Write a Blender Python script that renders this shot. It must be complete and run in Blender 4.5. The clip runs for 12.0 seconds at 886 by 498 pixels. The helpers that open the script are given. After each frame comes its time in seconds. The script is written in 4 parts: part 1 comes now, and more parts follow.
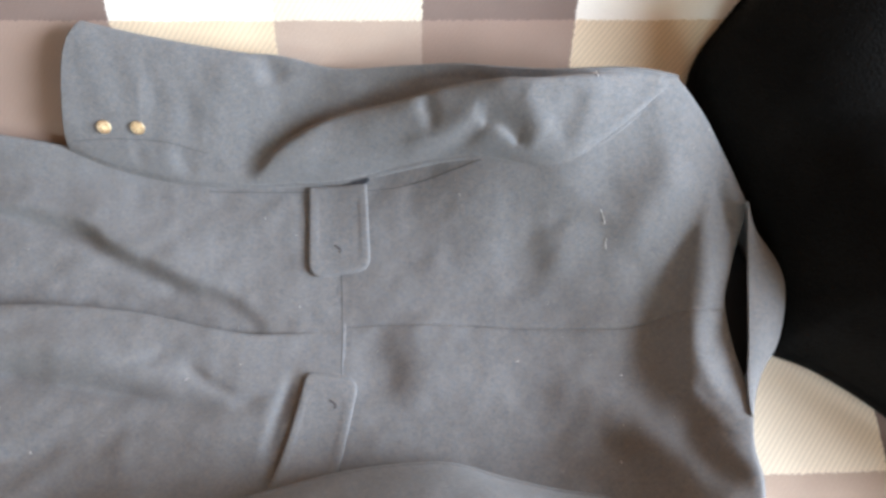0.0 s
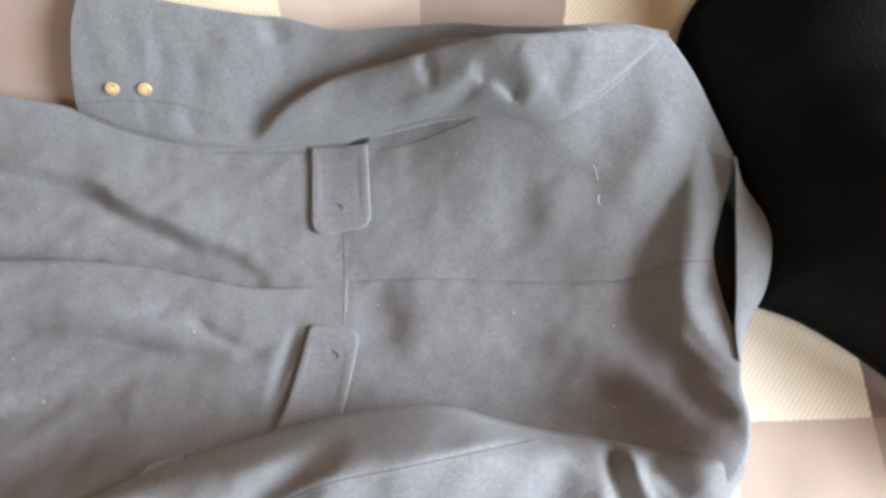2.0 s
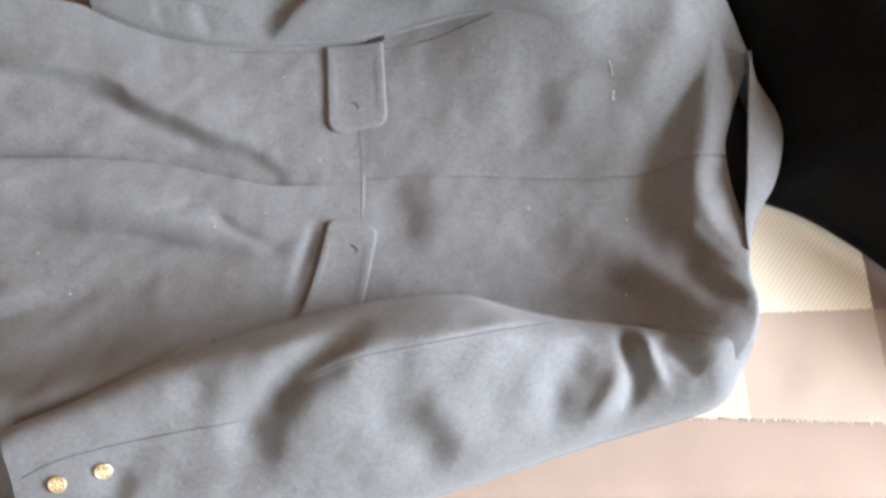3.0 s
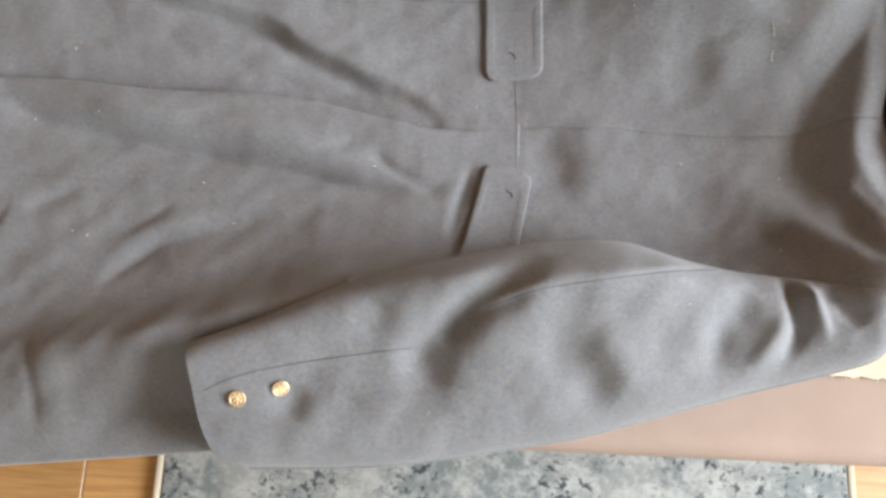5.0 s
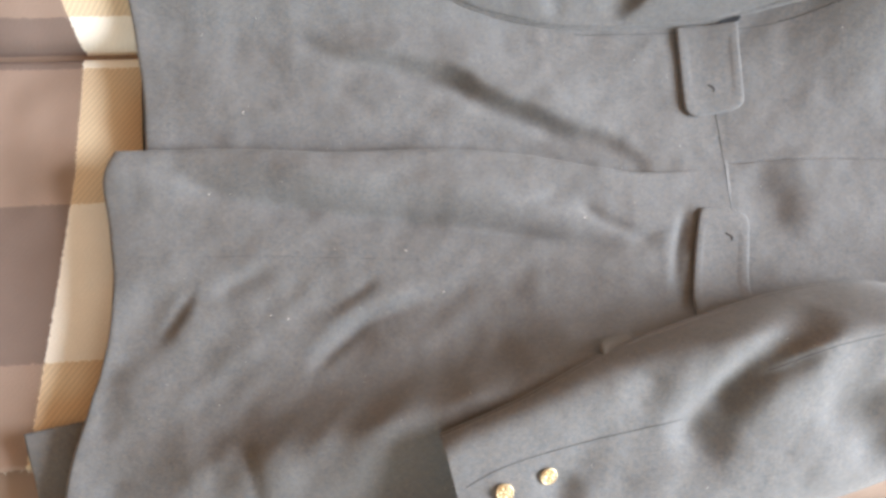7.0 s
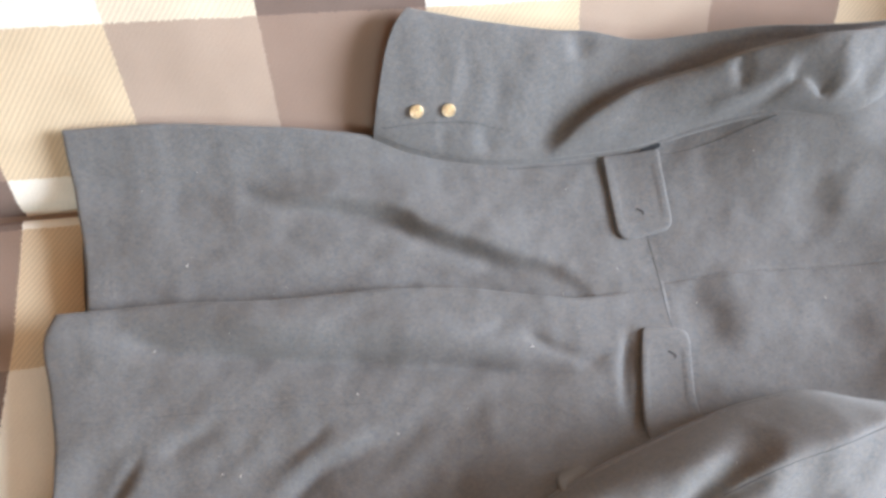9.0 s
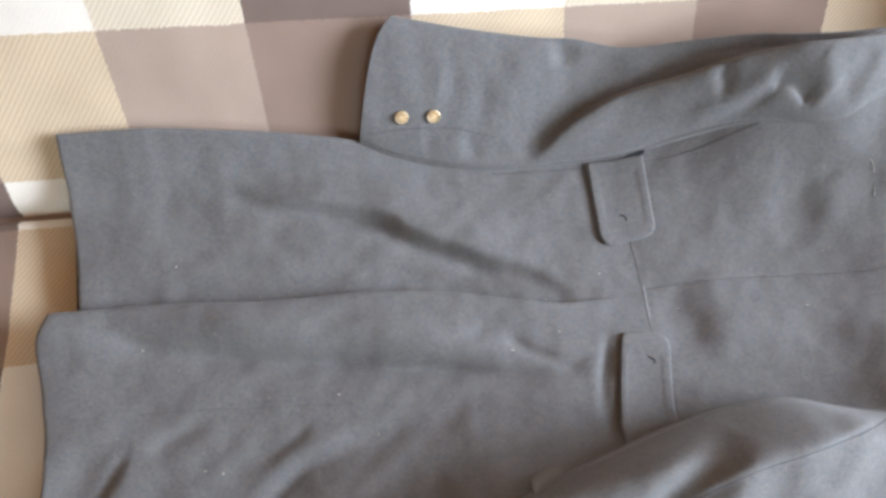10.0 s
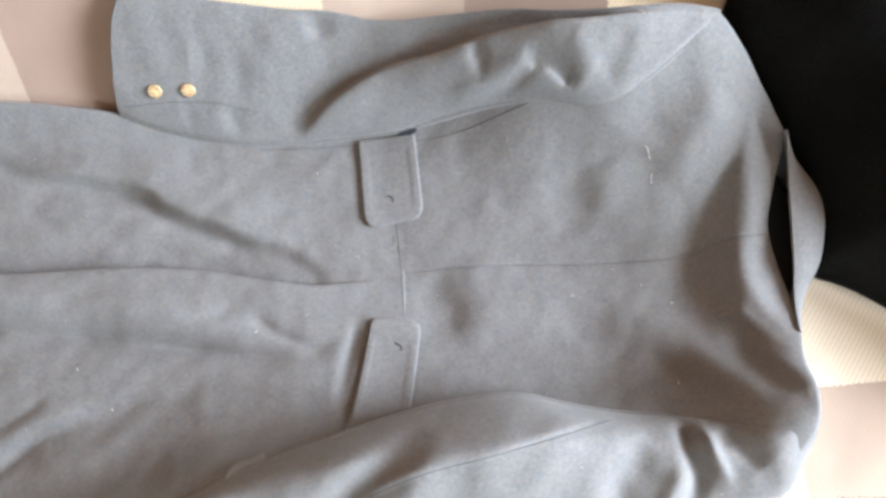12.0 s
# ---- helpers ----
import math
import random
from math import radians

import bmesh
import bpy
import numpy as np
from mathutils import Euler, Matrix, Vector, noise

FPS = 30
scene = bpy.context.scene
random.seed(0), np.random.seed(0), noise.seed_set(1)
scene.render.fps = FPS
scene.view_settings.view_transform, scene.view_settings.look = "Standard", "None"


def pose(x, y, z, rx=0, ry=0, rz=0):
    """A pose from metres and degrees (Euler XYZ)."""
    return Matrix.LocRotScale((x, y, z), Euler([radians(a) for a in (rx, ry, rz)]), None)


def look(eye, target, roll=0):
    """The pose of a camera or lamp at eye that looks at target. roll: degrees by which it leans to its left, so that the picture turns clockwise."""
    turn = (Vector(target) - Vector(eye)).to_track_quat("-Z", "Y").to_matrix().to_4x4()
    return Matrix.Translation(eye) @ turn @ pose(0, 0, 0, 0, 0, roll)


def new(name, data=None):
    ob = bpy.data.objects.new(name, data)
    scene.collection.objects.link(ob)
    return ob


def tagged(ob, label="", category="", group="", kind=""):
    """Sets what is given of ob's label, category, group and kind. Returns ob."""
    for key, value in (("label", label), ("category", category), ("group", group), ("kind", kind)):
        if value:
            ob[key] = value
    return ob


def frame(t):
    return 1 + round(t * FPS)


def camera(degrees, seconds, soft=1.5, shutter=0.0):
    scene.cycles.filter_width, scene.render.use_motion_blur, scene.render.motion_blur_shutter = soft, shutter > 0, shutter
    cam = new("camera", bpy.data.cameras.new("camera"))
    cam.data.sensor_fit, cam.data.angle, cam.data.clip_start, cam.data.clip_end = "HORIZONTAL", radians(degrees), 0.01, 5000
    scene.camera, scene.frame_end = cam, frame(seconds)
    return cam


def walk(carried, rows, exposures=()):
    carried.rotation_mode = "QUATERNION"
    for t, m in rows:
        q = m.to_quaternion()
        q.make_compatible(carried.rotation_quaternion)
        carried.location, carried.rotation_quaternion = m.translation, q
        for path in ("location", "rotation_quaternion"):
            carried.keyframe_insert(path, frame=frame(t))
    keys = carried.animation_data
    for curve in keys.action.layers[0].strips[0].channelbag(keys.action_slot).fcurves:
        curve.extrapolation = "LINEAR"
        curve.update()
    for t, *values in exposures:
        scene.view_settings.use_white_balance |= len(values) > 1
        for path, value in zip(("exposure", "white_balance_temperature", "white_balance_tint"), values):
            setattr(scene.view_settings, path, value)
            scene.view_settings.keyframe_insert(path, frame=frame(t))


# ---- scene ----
cam = camera(64.2, 12.0, soft=3.2)
METRES, EYE, TILT, LEAN, TURN = 1.0, 1.10, -73.0, 0.0, 0.0
ROWS = [
    (0.0, 0.0, 0.0, 0.0, 0.0, 0.0, 0.0),
    (0.5, 0.0027, -0.0004, 0.0014, -0.11, -0.31, 0.24),
    (1.0, 0.005, -0.0081, -0.0075, -0.27, -0.14, 0.37),
    (1.5, -0.0016, -0.0143, -0.017, -0.06, 0.75, 0.56),
    (2.0, 0.0017, -0.0233, -0.0407, 0.01, -0.32, 0.2),
    (2.5, 0.0024, -0.0321, -0.0708, -0.05, -3.8, 0.13),
    (4.5, -0.1678, -0.0543, -0.146, -2.6, -4.69, 1.17),
    (5.0, -0.171, -0.0604, -0.1529, 0.38, -4.45, -2.59),
    (5.5, -0.2192, -0.0536, -0.1491, 2.66, -4.74, -5.77),
    (6.0, -0.3453, -0.0269, -0.1368, 1.85, -5.56, -3.83),
    (6.5, -0.4099, -0.0063, -0.1172, -0.86, -5.47, -0.58),
    (7.0, -0.4178, 0.0009, -0.0975, -2.57, -4.63, 1.73),
    (7.5, -0.4228, 0.006, -0.0679, -3.91, -2.7, 3.69),
    (9.5, -0.4045, -0.0176, -0.0431, -6.52, 2.43, 5.6),
    (10.0, -0.3759, -0.0242, -0.041, -5.11, 1.8, 4.97),
    (10.5, -0.2118, -0.0131, -0.0233, -2.85, -1.38, -1.57),
    (11.0, -0.0966, -0.0206, -0.0186, -2.11, -2.44, 0.96),
    (11.5, -0.0672, -0.0228, -0.0171, -1.45, -3.41, 3.08),
    (12.0, -0.0705, -0.0256, -0.0176, -1.32, -2.95, 3.24),
]
EXPOSURES = [(0.0, -0.36, 6200, 7), (1.5, -0.2, 6230, 7), (2.0, -0.17, 6280, 7), (2.6, -0.12, 6310, 7), (4.5, -0.43, 6600, 7), (5.5, -0.30, 6700, 7), (6.5, -0.13, 6780, 7), (7.5, -0.14, 6560, 7), (9.5, -0.49, 6330, 8), (10.2, -0.65, 6130, 7), (10.6, -0.28, 6060, 5), (11.0, -0.24, 6160, 5), (12.0, 0.04, 6340, 6)]
walk(cam, [(t, pose(0, 0, EYE, TILT, LEAN, TURN) @ pose(METRES * x, METRES * y, METRES * z, 90 + pitch, roll, yaw)) for t, x, y, z, yaw, pitch, roll in ROWS],
     exposures=EXPOSURES)


from mathutils.bvhtree import BVHTree

# ---- light ----
world = bpy.data.worlds.new("daylight")
scene.world = world
world.use_nodes = True
wn = world.node_tree.nodes
sky = wn.new("ShaderNodeTexSky")
sky.sky_type, sky.sun_disc = "NISHITA", False
sky.sun_elevation, sky.sun_rotation = radians(40), radians(120)
wn["Background"].inputs["Strength"].default_value = 0.1
world.node_tree.links.new(sky.outputs["Color"], wn["Background"].inputs["Color"])
scene.view_settings.exposure = 0.0


def window_light(name, eye, target, w, h, power, colour):
    lamp = bpy.data.lights.new(name, "AREA")
    lamp.shape, lamp.size, lamp.size_y, lamp.energy, lamp.color = "RECTANGLE", w, h, power, colour
    ob = new(name, lamp)
    ob.matrix_world = look(eye, target)
    return ob


window_light("window_daylight", (2.93, -0.38, 1.72), (-0.1, 0.05, 0.4), 1.85, 1.45, 560, (0.835, 0.90, 1.0))
window_light("far_window_daylight", (-0.3, -3.22, 1.65), (-0.1, 0.1, 0.5), 1.2, 1.3, 46, (0.76, 0.97, 1.0))


# ---- materials ----
def material(name, colour, rough=0.9, grain=0.1, grain_scale=400.0, stain=0.12, stain_scale=9.0, bump=0.15, metal=0.0, sheen=0.0):
    """Base colour varied at two scales, with a fine bump."""
    m = bpy.data.materials.new(name)
    m.use_nodes = True
    nt = m.node_tree
    n, l = nt.nodes, nt.links
    b = n["Principled BSDF"]
    b.inputs["Roughness"].default_value, b.inputs["Metallic"].default_value = rough, metal
    b.inputs["Sheen Weight"].default_value = sheen
    co = n.new("ShaderNodeTexCoord")
    fine, broad = n.new("ShaderNodeTexNoise"), n.new("ShaderNodeTexNoise")
    for t, s in ((fine, grain_scale), (broad, stain_scale)):
        t.inputs["Scale"].default_value, t.inputs["Detail"].default_value = s, 3.0
        l.new(co.outputs["Object"], t.inputs["Vector"])
    a1, a2 = n.new("ShaderNodeMapRange"), n.new("ShaderNodeMapRange")
    for a, t, k in ((a1, fine, grain), (a2, broad, stain)):
        a.inputs["From Min"].default_value, a.inputs["From Max"].default_value = 0.3, 0.7
        a.inputs["To Min"].default_value, a.inputs["To Max"].default_value = 1 - k, 1 + k
        l.new(t.outputs["Fac"], a.inputs["Value"])
    mu = n.new("ShaderNodeMath")
    mu.operation = "MULTIPLY"
    l.new(a1.outputs["Result"], mu.inputs[0])
    l.new(a2.outputs["Result"], mu.inputs[1])
    sc = n.new("ShaderNodeVectorMath")
    sc.operation = "SCALE"
    sc.inputs[0].default_value = colour
    l.new(mu.outputs["Value"], sc.inputs["Scale"])
    l.new(sc.outputs["Vector"], b.inputs["Base Color"])
    bp = n.new("ShaderNodeBump")
    bp.inputs["Strength"].default_value, bp.inputs["Distance"].default_value = bump, 0.002
    l.new(fine.outputs["Fac"], bp.inputs["Height"])
    l.new(bp.outputs["Normal"], b.inputs["Normal"])
    b.inputs["Specular IOR Level"].default_value = 0.15 if rough > 0.85 else 0.5
    return m


# lining cloth; also colours the shade under the hem and at the underarm
LINING_AND_SHADE = material("dark_lining_and_shade", (0.026, 0.029, 0.038), 0.8, 0.1, 500)
THREAD = material("dark_thread", (0.05, 0.05, 0.055), 0.95, 0.1, 900)
SEWN = material("sewing_thread", (0.085, 0.085, 0.09), 0.95, 0.15, 900)
TARNISH = material("tarnished_brass", (0.60, 0.44, 0.24), 0.45, 0.2, 900, 0.3, 200, 0.3, metal=0.6)
GOLD = material("gilt_brass", (0.92, 0.74, 0.50), 0.34, 0.12, 700, 0.15, 120, 0.3, metal=1.0)
FLAP = material("pale_flap", (0.215, 0.21, 0.205), 0.95, 0.1, 900)
LINT = material("white_lint", (0.75, 0.72, 0.68), 0.9)
BLACK = material("black_plush", (0.0042, 0.0041, 0.0040), 1.0, 0.4, 420, 0.45, 14, 0.9, sheen=0.02)
UPHOLSTERY = material("sofa_cloth", (0.35, 0.262, 0.215), 0.95, 0.08, 900, 0.05, 12, 0.2)
PAINT = material("wall_paint", (0.26, 0.145, 0.07), 0.9, 0.02, 300, 0.03, 2, 0.05)
CEILING = material("ceiling_paint", (0.30, 0.22, 0.15), 0.9, 0.02, 300, 0.03, 2, 0.05)
FRAME = material("white_frame", (0.8, 0.8, 0.78), 0.4, 0.02, 200, 0.03, 5, 0.05)
BINDING = material("rug_binding", (0.60, 0.52, 0.40), 0.95, 0.12, 700)


class Net:
    """Short-hand for building a node tree."""

    def __init__(self, name):
        self.mat = bpy.data.materials.new(name)
        self.mat.use_nodes = True
        self.nt = self.mat.node_tree
        self.bsdf = self.nt.nodes["Principled BSDF"]

    def put(self, value, socket):
        if hasattr(value, "is_output"):
            self.nt.links.new(value, socket)
        else:
            socket.default_value = value

    def math(self, op, a, b=0.0, c=0.0):
        n = self.nt.nodes.new("ShaderNodeMath")
        n.operation = op
        for v, k in zip((a, b, c), n.inputs):
            self.put(v, k)
        return n.outputs[0]

    def noise(self, vec, scale, detail=2.0, rough=0.5):
        n = self.nt.nodes.new("ShaderNodeTexNoise")
        self.put(vec, n.inputs["Vector"])
        n.inputs["Scale"].default_value, n.inputs["Detail"].default_value, n.inputs["Roughness"].default_value = scale, detail, rough
        return n.outputs["Fac"]

    def remap(self, v, a, b, c, d):
        n = self.nt.nodes.new("ShaderNodeMapRange")
        for val, k in zip((v, a, b, c, d), n.inputs):
            self.put(val, k)
        return n.outputs["Result"]

    def mix(self, f, a, b, mode="MIX"):
        n = self.nt.nodes.new("ShaderNodeMix")
        n.data_type, n.blend_type = "RGBA", mode
        self.put(f, n.inputs["Factor"])
        for v, k in ((a, n.inputs[6]), (b, n.inputs[7])):
            self.put(v if hasattr(v, "is_output") else (*v, 1.0), k)
        return n.outputs[2]

    def scaled(self, col, f):
        n = self.nt.nodes.new("ShaderNodeVectorMath")
        n.operation = "SCALE"
        self.put(col, n.inputs[0])
        self.put(f, n.inputs["Scale"])
        return n.outputs["Vector"]

    def coords(self, kind="Object"):
        return self.nt.nodes.new("ShaderNodeTexCoord").outputs[kind]

    def uv(self, name):
        n = self.nt.nodes.new("ShaderNodeUVMap")
        n.uv_map = name
        s = self.nt.nodes.new("ShaderNodeSeparateXYZ")
        self.nt.links.new(n.outputs[0], s.inputs[0])
        return n.outputs[0], s.outputs[0], s.outputs[1]

    def finish(self, col, height=None, strength=0.3, distance=0.002, rough=0.9):
        self.put(col, self.bsdf.inputs["Base Color"])
        self.put(rough, self.bsdf.inputs["Roughness"])
        if height is not None:
            b = self.nt.nodes.new("ShaderNodeBump")
            b.inputs["Strength"].default_value, b.inputs["Distance"].default_value = strength, distance
            self.put(height, b.inputs["Height"])
            self.nt.links.new(b.outputs[0], self.bsdf.inputs["Normal"])
        return self.mat


def plaid():
    """Woven check of white, tan and brown: three column tones crossed by two row tones, with a diagonal twill."""
    k = Net("plaid_blanket")
    vec, cx, cy = k.uv("cloth")
    _, u, v = k.uv("check")
    jag = k.remap(k.noise(vec, 420, 1.0), 0.3, 0.7, -0.008, 0.008)
    col = k.math("FLOORED_MODULO", k.math("FLOOR", k.math("ADD", u, jag)), 3.0)
    row = k.math("FLOORED_MODULO", k.math("FLOOR", k.math("ADD", v, jag)), 2.0)
    is_t, is_b = k.math("COMPARE", col, 1.0, 0.1), k.math("COMPARE", col, 2.0, 0.1)
    plain = k.mix(is_b, k.mix(is_t, (0.70, 0.57, 0.41), (0.46, 0.36, 0.295)), (0.32, 0.232, 0.19))
    pale = k.mix(is_b, k.mix(is_t, (0.90, 0.86, 0.79), (0.76, 0.67, 0.54)), (0.205, 0.15, 0.13))
    colour = k.mix(row, plain, pale)
    wave = k.math("SINE", k.math("MULTIPLY", k.math("ADD", k.math("MULTIPLY", cx, 0.8), k.math("MULTIPLY", cy, -0.6)), 1350.0))
    fine = k.noise(vec, 900, 2.0)
    # twill shows most where pale and tan threads cross
    cross = k.math("COMPARE", k.math("ADD", row, col), k.math("MULTIPLY", row, 2.0), 0.1)
    amp = k.math("ADD", k.math("MULTIPLY", cross, 0.075), 0.012)
    shade = k.math("ADD", 1.0, k.math("MULTIPLY", wave, amp))
    shade = k.math("MULTIPLY", shade, k.remap(fine, 0.3, 0.7, 0.9, 1.1))
    shade = k.math("MULTIPLY", shade, k.remap(k.noise(vec, 11, 3.0), 0.3, 0.7, 0.94, 1.06))
    h = k.math("ADD", k.math("MULTIPLY", k.math("MULTIPLY", wave, amp), 1.5), fine)
    return k.finish(k.scaled(colour, shade), h, 0.2, 0.0012, 0.95)


def rug_material():
    """Faded grey and white pile with charcoal flecks."""
    k = Net("faded_rug")
    o = k.coords()
    patch = k.remap(k.noise(o, 9, 4.0, 0.6), 0.42, 0.62, 0.0, 1.0)
    streak = k.remap(k.noise(o, 38, 4.0, 0.7), 0.42, 0.60, 0.0, 1.0)
    fleck = k.remap(k.noise(o, 105, 3.0, 0.6), 0.56, 0.61, 0.0, 1.0)
    where = k.remap(k.noise(o, 6.5, 2.0), 0.38, 0.52, 0.0, 1.0)
    base = k.mix(patch, (0.20, 0.225, 0.225), (0.33, 0.335, 0.32))
    base = k.mix(k.math("MULTIPLY", streak, 0.75), base, (0.50, 0.50, 0.475))
    base = k.mix(k.math("MULTIPLY", k.math("MULTIPLY", fleck, where), 0.9), base, (0.035, 0.042, 0.05))
    fine = k.noise(o, 700, 2.0)
    return k.finish(k.scaled(base, k.remap(fine, 0.3, 0.7, 0.82, 1.15)), fine, 0.6, 0.003, 1.0)


def oak():
    """Warm laminate planks with grain along x and a tone of their own."""
    k = Net("oak_laminate")
    o = k.coords()
    n = k.nt.nodes.new("ShaderNodeMapping")
    n.inputs["Scale"].default_value = (2.0, 34.0, 8.0)
    k.put(o, n.inputs["Vector"])
    rnd = k.nt.nodes.new("ShaderNodeObjectInfo").outputs["Random"]
    shift = k.nt.nodes.new("ShaderNodeVectorMath")
    k.put(n.outputs[0], shift.inputs[0])
    k.put(k.scaled((7.0, 3.0, 5.0), rnd), shift.inputs[1])
    grain = k.noise(shift.outputs[0], 2.2, 6.0, 0.65)
    broad = k.noise(shift.outputs[0], 0.5, 2.0)
    col = k.mix(k.remap(grain, 0.35, 0.65, 0.0, 1.0), (0.36, 0.185, 0.065), (0.56, 0.315, 0.125))
    col = k.scaled(col, k.math("MULTIPLY", k.remap(broad, 0.3, 0.7, 0.88, 1.1), k.remap(rnd, 0.0, 1.0, 0.9, 1.08)))
    return k.finish(col, grain, 0.12, 0.001, 0.42)


def wool():
    """Milled grey wool: cool and warm fibres, cloudy nap, a fine weave."""
    k = Net("grey_wool")
    o = k.coords()
    weave = k.nt.nodes.new("ShaderNodeMapping")
    weave.inputs["Scale"].default_value = (260.0, 1100.0, 700.0)
    k.put(o, weave.inputs["Vector"])
    cloud, felt, nap, fibre = k.noise(o, 14, 3.0), k.noise(o, 48, 4.0, 0.6), k.noise(o, 170, 4.0, 0.65), k.noise(o, 1000, 2.0)
    rib = k.noise(weave.outputs[0], 1.0, 3.0, 0.6)
    col = k.mix(k.remap(k.noise(o, 240, 3.0, 0.7), 0.35, 0.65, 0.0, 1.0), (0.141, 0.148, 0.162), (0.176, 0.168, 0.164))
    f = k.math("MULTIPLY", k.remap(cloud, 0.3, 0.7, 0.96, 1.04), k.math("MULTIPLY", k.remap(nap, 0.3, 0.7, 0.92, 1.08), k.remap(felt, 0.3, 0.7, 0.97, 1.03)))
    f = k.math("MULTIPLY", f, k.math("MULTIPLY", k.remap(fibre, 0.3, 0.7, 0.86, 1.14), k.remap(rib, 0.3, 0.7, 0.86, 1.14)))
    k.bsdf.inputs["Sheen Weight"].default_value = 0.15
    h = k.math("ADD", k.math("ADD", k.math("MULTIPLY", nap, 0.8), k.math("MULTIPLY", felt, 0.6)), k.math("ADD", k.math("MULTIPLY", fibre, 0.5), k.math("MULTIPLY", rib, 0.6)))
    return k.finish(k.scaled(col, f), h, 0.35, 0.0015, 0.95)


PLAID, RUG, OAK, WOOL = plaid(), rug_material(), oak(), wool()


# ---- building helpers ----
def part(name, bm, mat, parent=None, label="", smooth=True):
    me = bpy.data.meshes.new(name)
    bm.to_mesh(me)
    bm.free()
    me.materials.append(mat)
    if smooth:
        me.polygons.foreach_set("use_smooth", [True] * len(me.polygons))
    ob = new(name, me)
    if parent:
        ob.parent = parent
    return tagged(ob, label)


def thing(name, label, category):
    """An empty at a thing's base; its parts keep world coordinates."""
    return tagged(new(name), label, category)


def box(x0, y0, z0, x1, y1, z1, bevel=0.0, seg=3):
    bm = bmesh.new()
    bmesh.ops.create_cube(bm, size=1, matrix=Matrix.Translation(((x0 + x1) / 2, (y0 + y1) / 2, (z0 + z1) / 2)) @ Matrix.Diagonal((x1 - x0, y1 - y0, z1 - z0, 1)))
    if bevel:
        bmesh.ops.bevel(bm, geom=bm.edges[:], offset=bevel, segments=seg, affect="EDGES", profile=0.5)
    return bm


def spline(pts, n):
    """n points at even steps along a smooth curve through pts."""
    p = np.array(pts, float)
    if len(p) > 2:
        q = np.vstack([2 * p[0] - p[1], p, 2 * p[-1] - p[-2]])
        out = []
        for i in range(1, len(q) - 2):
            a, b, c, d = q[i - 1], q[i], q[i + 1], q[i + 2]
            for t in np.linspace(0, 1, 16, endpoint=False):
                out.append(0.5 * (2 * b + (c - a) * t + (2 * a - 5 * b + 4 * c - d) * t * t + (3 * b - a - 3 * c + d) * t ** 3))
        p = np.array(out + [p[-1]])
    s = np.concatenate([[0], np.cumsum(np.hypot(*np.diff(p[:, :2], axis=0).T))])
    w = np.linspace(0, s[-1], n) if np.isscalar(n) else np.asarray(n) * s[-1]
    return np.stack([np.interp(w, s, p[:, i]) for i in range(p.shape[1])], 1)


def step(a, b, v):
    t = np.clip((np.asarray(v, float) - a) / (b - a), 0, 1)
    return t * t * (3 - 2 * t)


def fold(X, Y, pts, left, right, height, ends=0.3):
    """A ridge (height > 0) or valley along a curve, with a width of its own on either side of it."""
    c = spline(pts, 20)
    best, side, at = np.full(X.shape, 9.0), np.zeros(X.shape), np.zeros(X.shape)
    for i in range(len(c) - 1):
        d = c[i + 1] - c[i]
        t = np.clip(((X - c[i, 0]) * d[0] + (Y - c[i, 1]) * d[1]) / max(d @ d, 1e-9), 0, 1)
        ex, ey = X - c[i, 0] - t * d[0], Y - c[i, 1] - t * d[1]
        r = np.hypot(ex, ey)
        m = r < best
        best, side, at = np.where(m, r, best), np.where(m, (d[0] * ey - d[1] * ex) / np.maximum(r * np.hypot(*d), 1e-9), side), np.where(m, (i + t) / (len(c) - 1), at)
    w = right + (left - right) * (0.5 + 0.5 * side)
    f = step(-0.12, ends, at) * step(-0.12, ends, 1 - at) if ends else 1.0
    return height * np.exp(-(best / w) ** 2) * f


def folds(X, Y, rows):
    """All folds of a part; their lines wander a little."""
    wx = 0.0040 * cloth_noise(X, Y, 13, 8.0)
    wy = 0.0040 * cloth_noise(X, Y, 13, 12.0)
    swell = 1 + 0.25 * cloth_noise(X, Y, 15, 15.0)
    return swell * sum((fold(X + wx, Y + wy, *r) for r in rows), np.zeros(np.shape(X)))


def cloth_noise(X, Y, scale, seed=0.0):
    return np.array([noise.noise((x * scale + seed, y * scale, seed)) for x, y in zip(X.ravel(), Y.ravel())]).reshape(X.shape)


def edged(n):
    """Steps from 0 to 1 that lie closer together at both ends."""
    t = np.linspace(0, 1, n)
    return np.concatenate([[0, 0.25 * t[1], 0.6 * t[1]], t[1:-1], [1 - 0.6 * t[1], 1 - 0.25 * t[1], 1]])


def grid_mesh(X, Y, Z):
    nv, nu = X.shape
    idx = np.arange(nv * nu).reshape(nv, nu)
    faces = np.stack([idx[:-1, :-1], idx[:-1, 1:], idx[1:, 1:], idx[1:, :-1]], -1).reshape(-1, 4)
    return np.stack([X, Y, Z], -1).reshape(-1, 3), faces


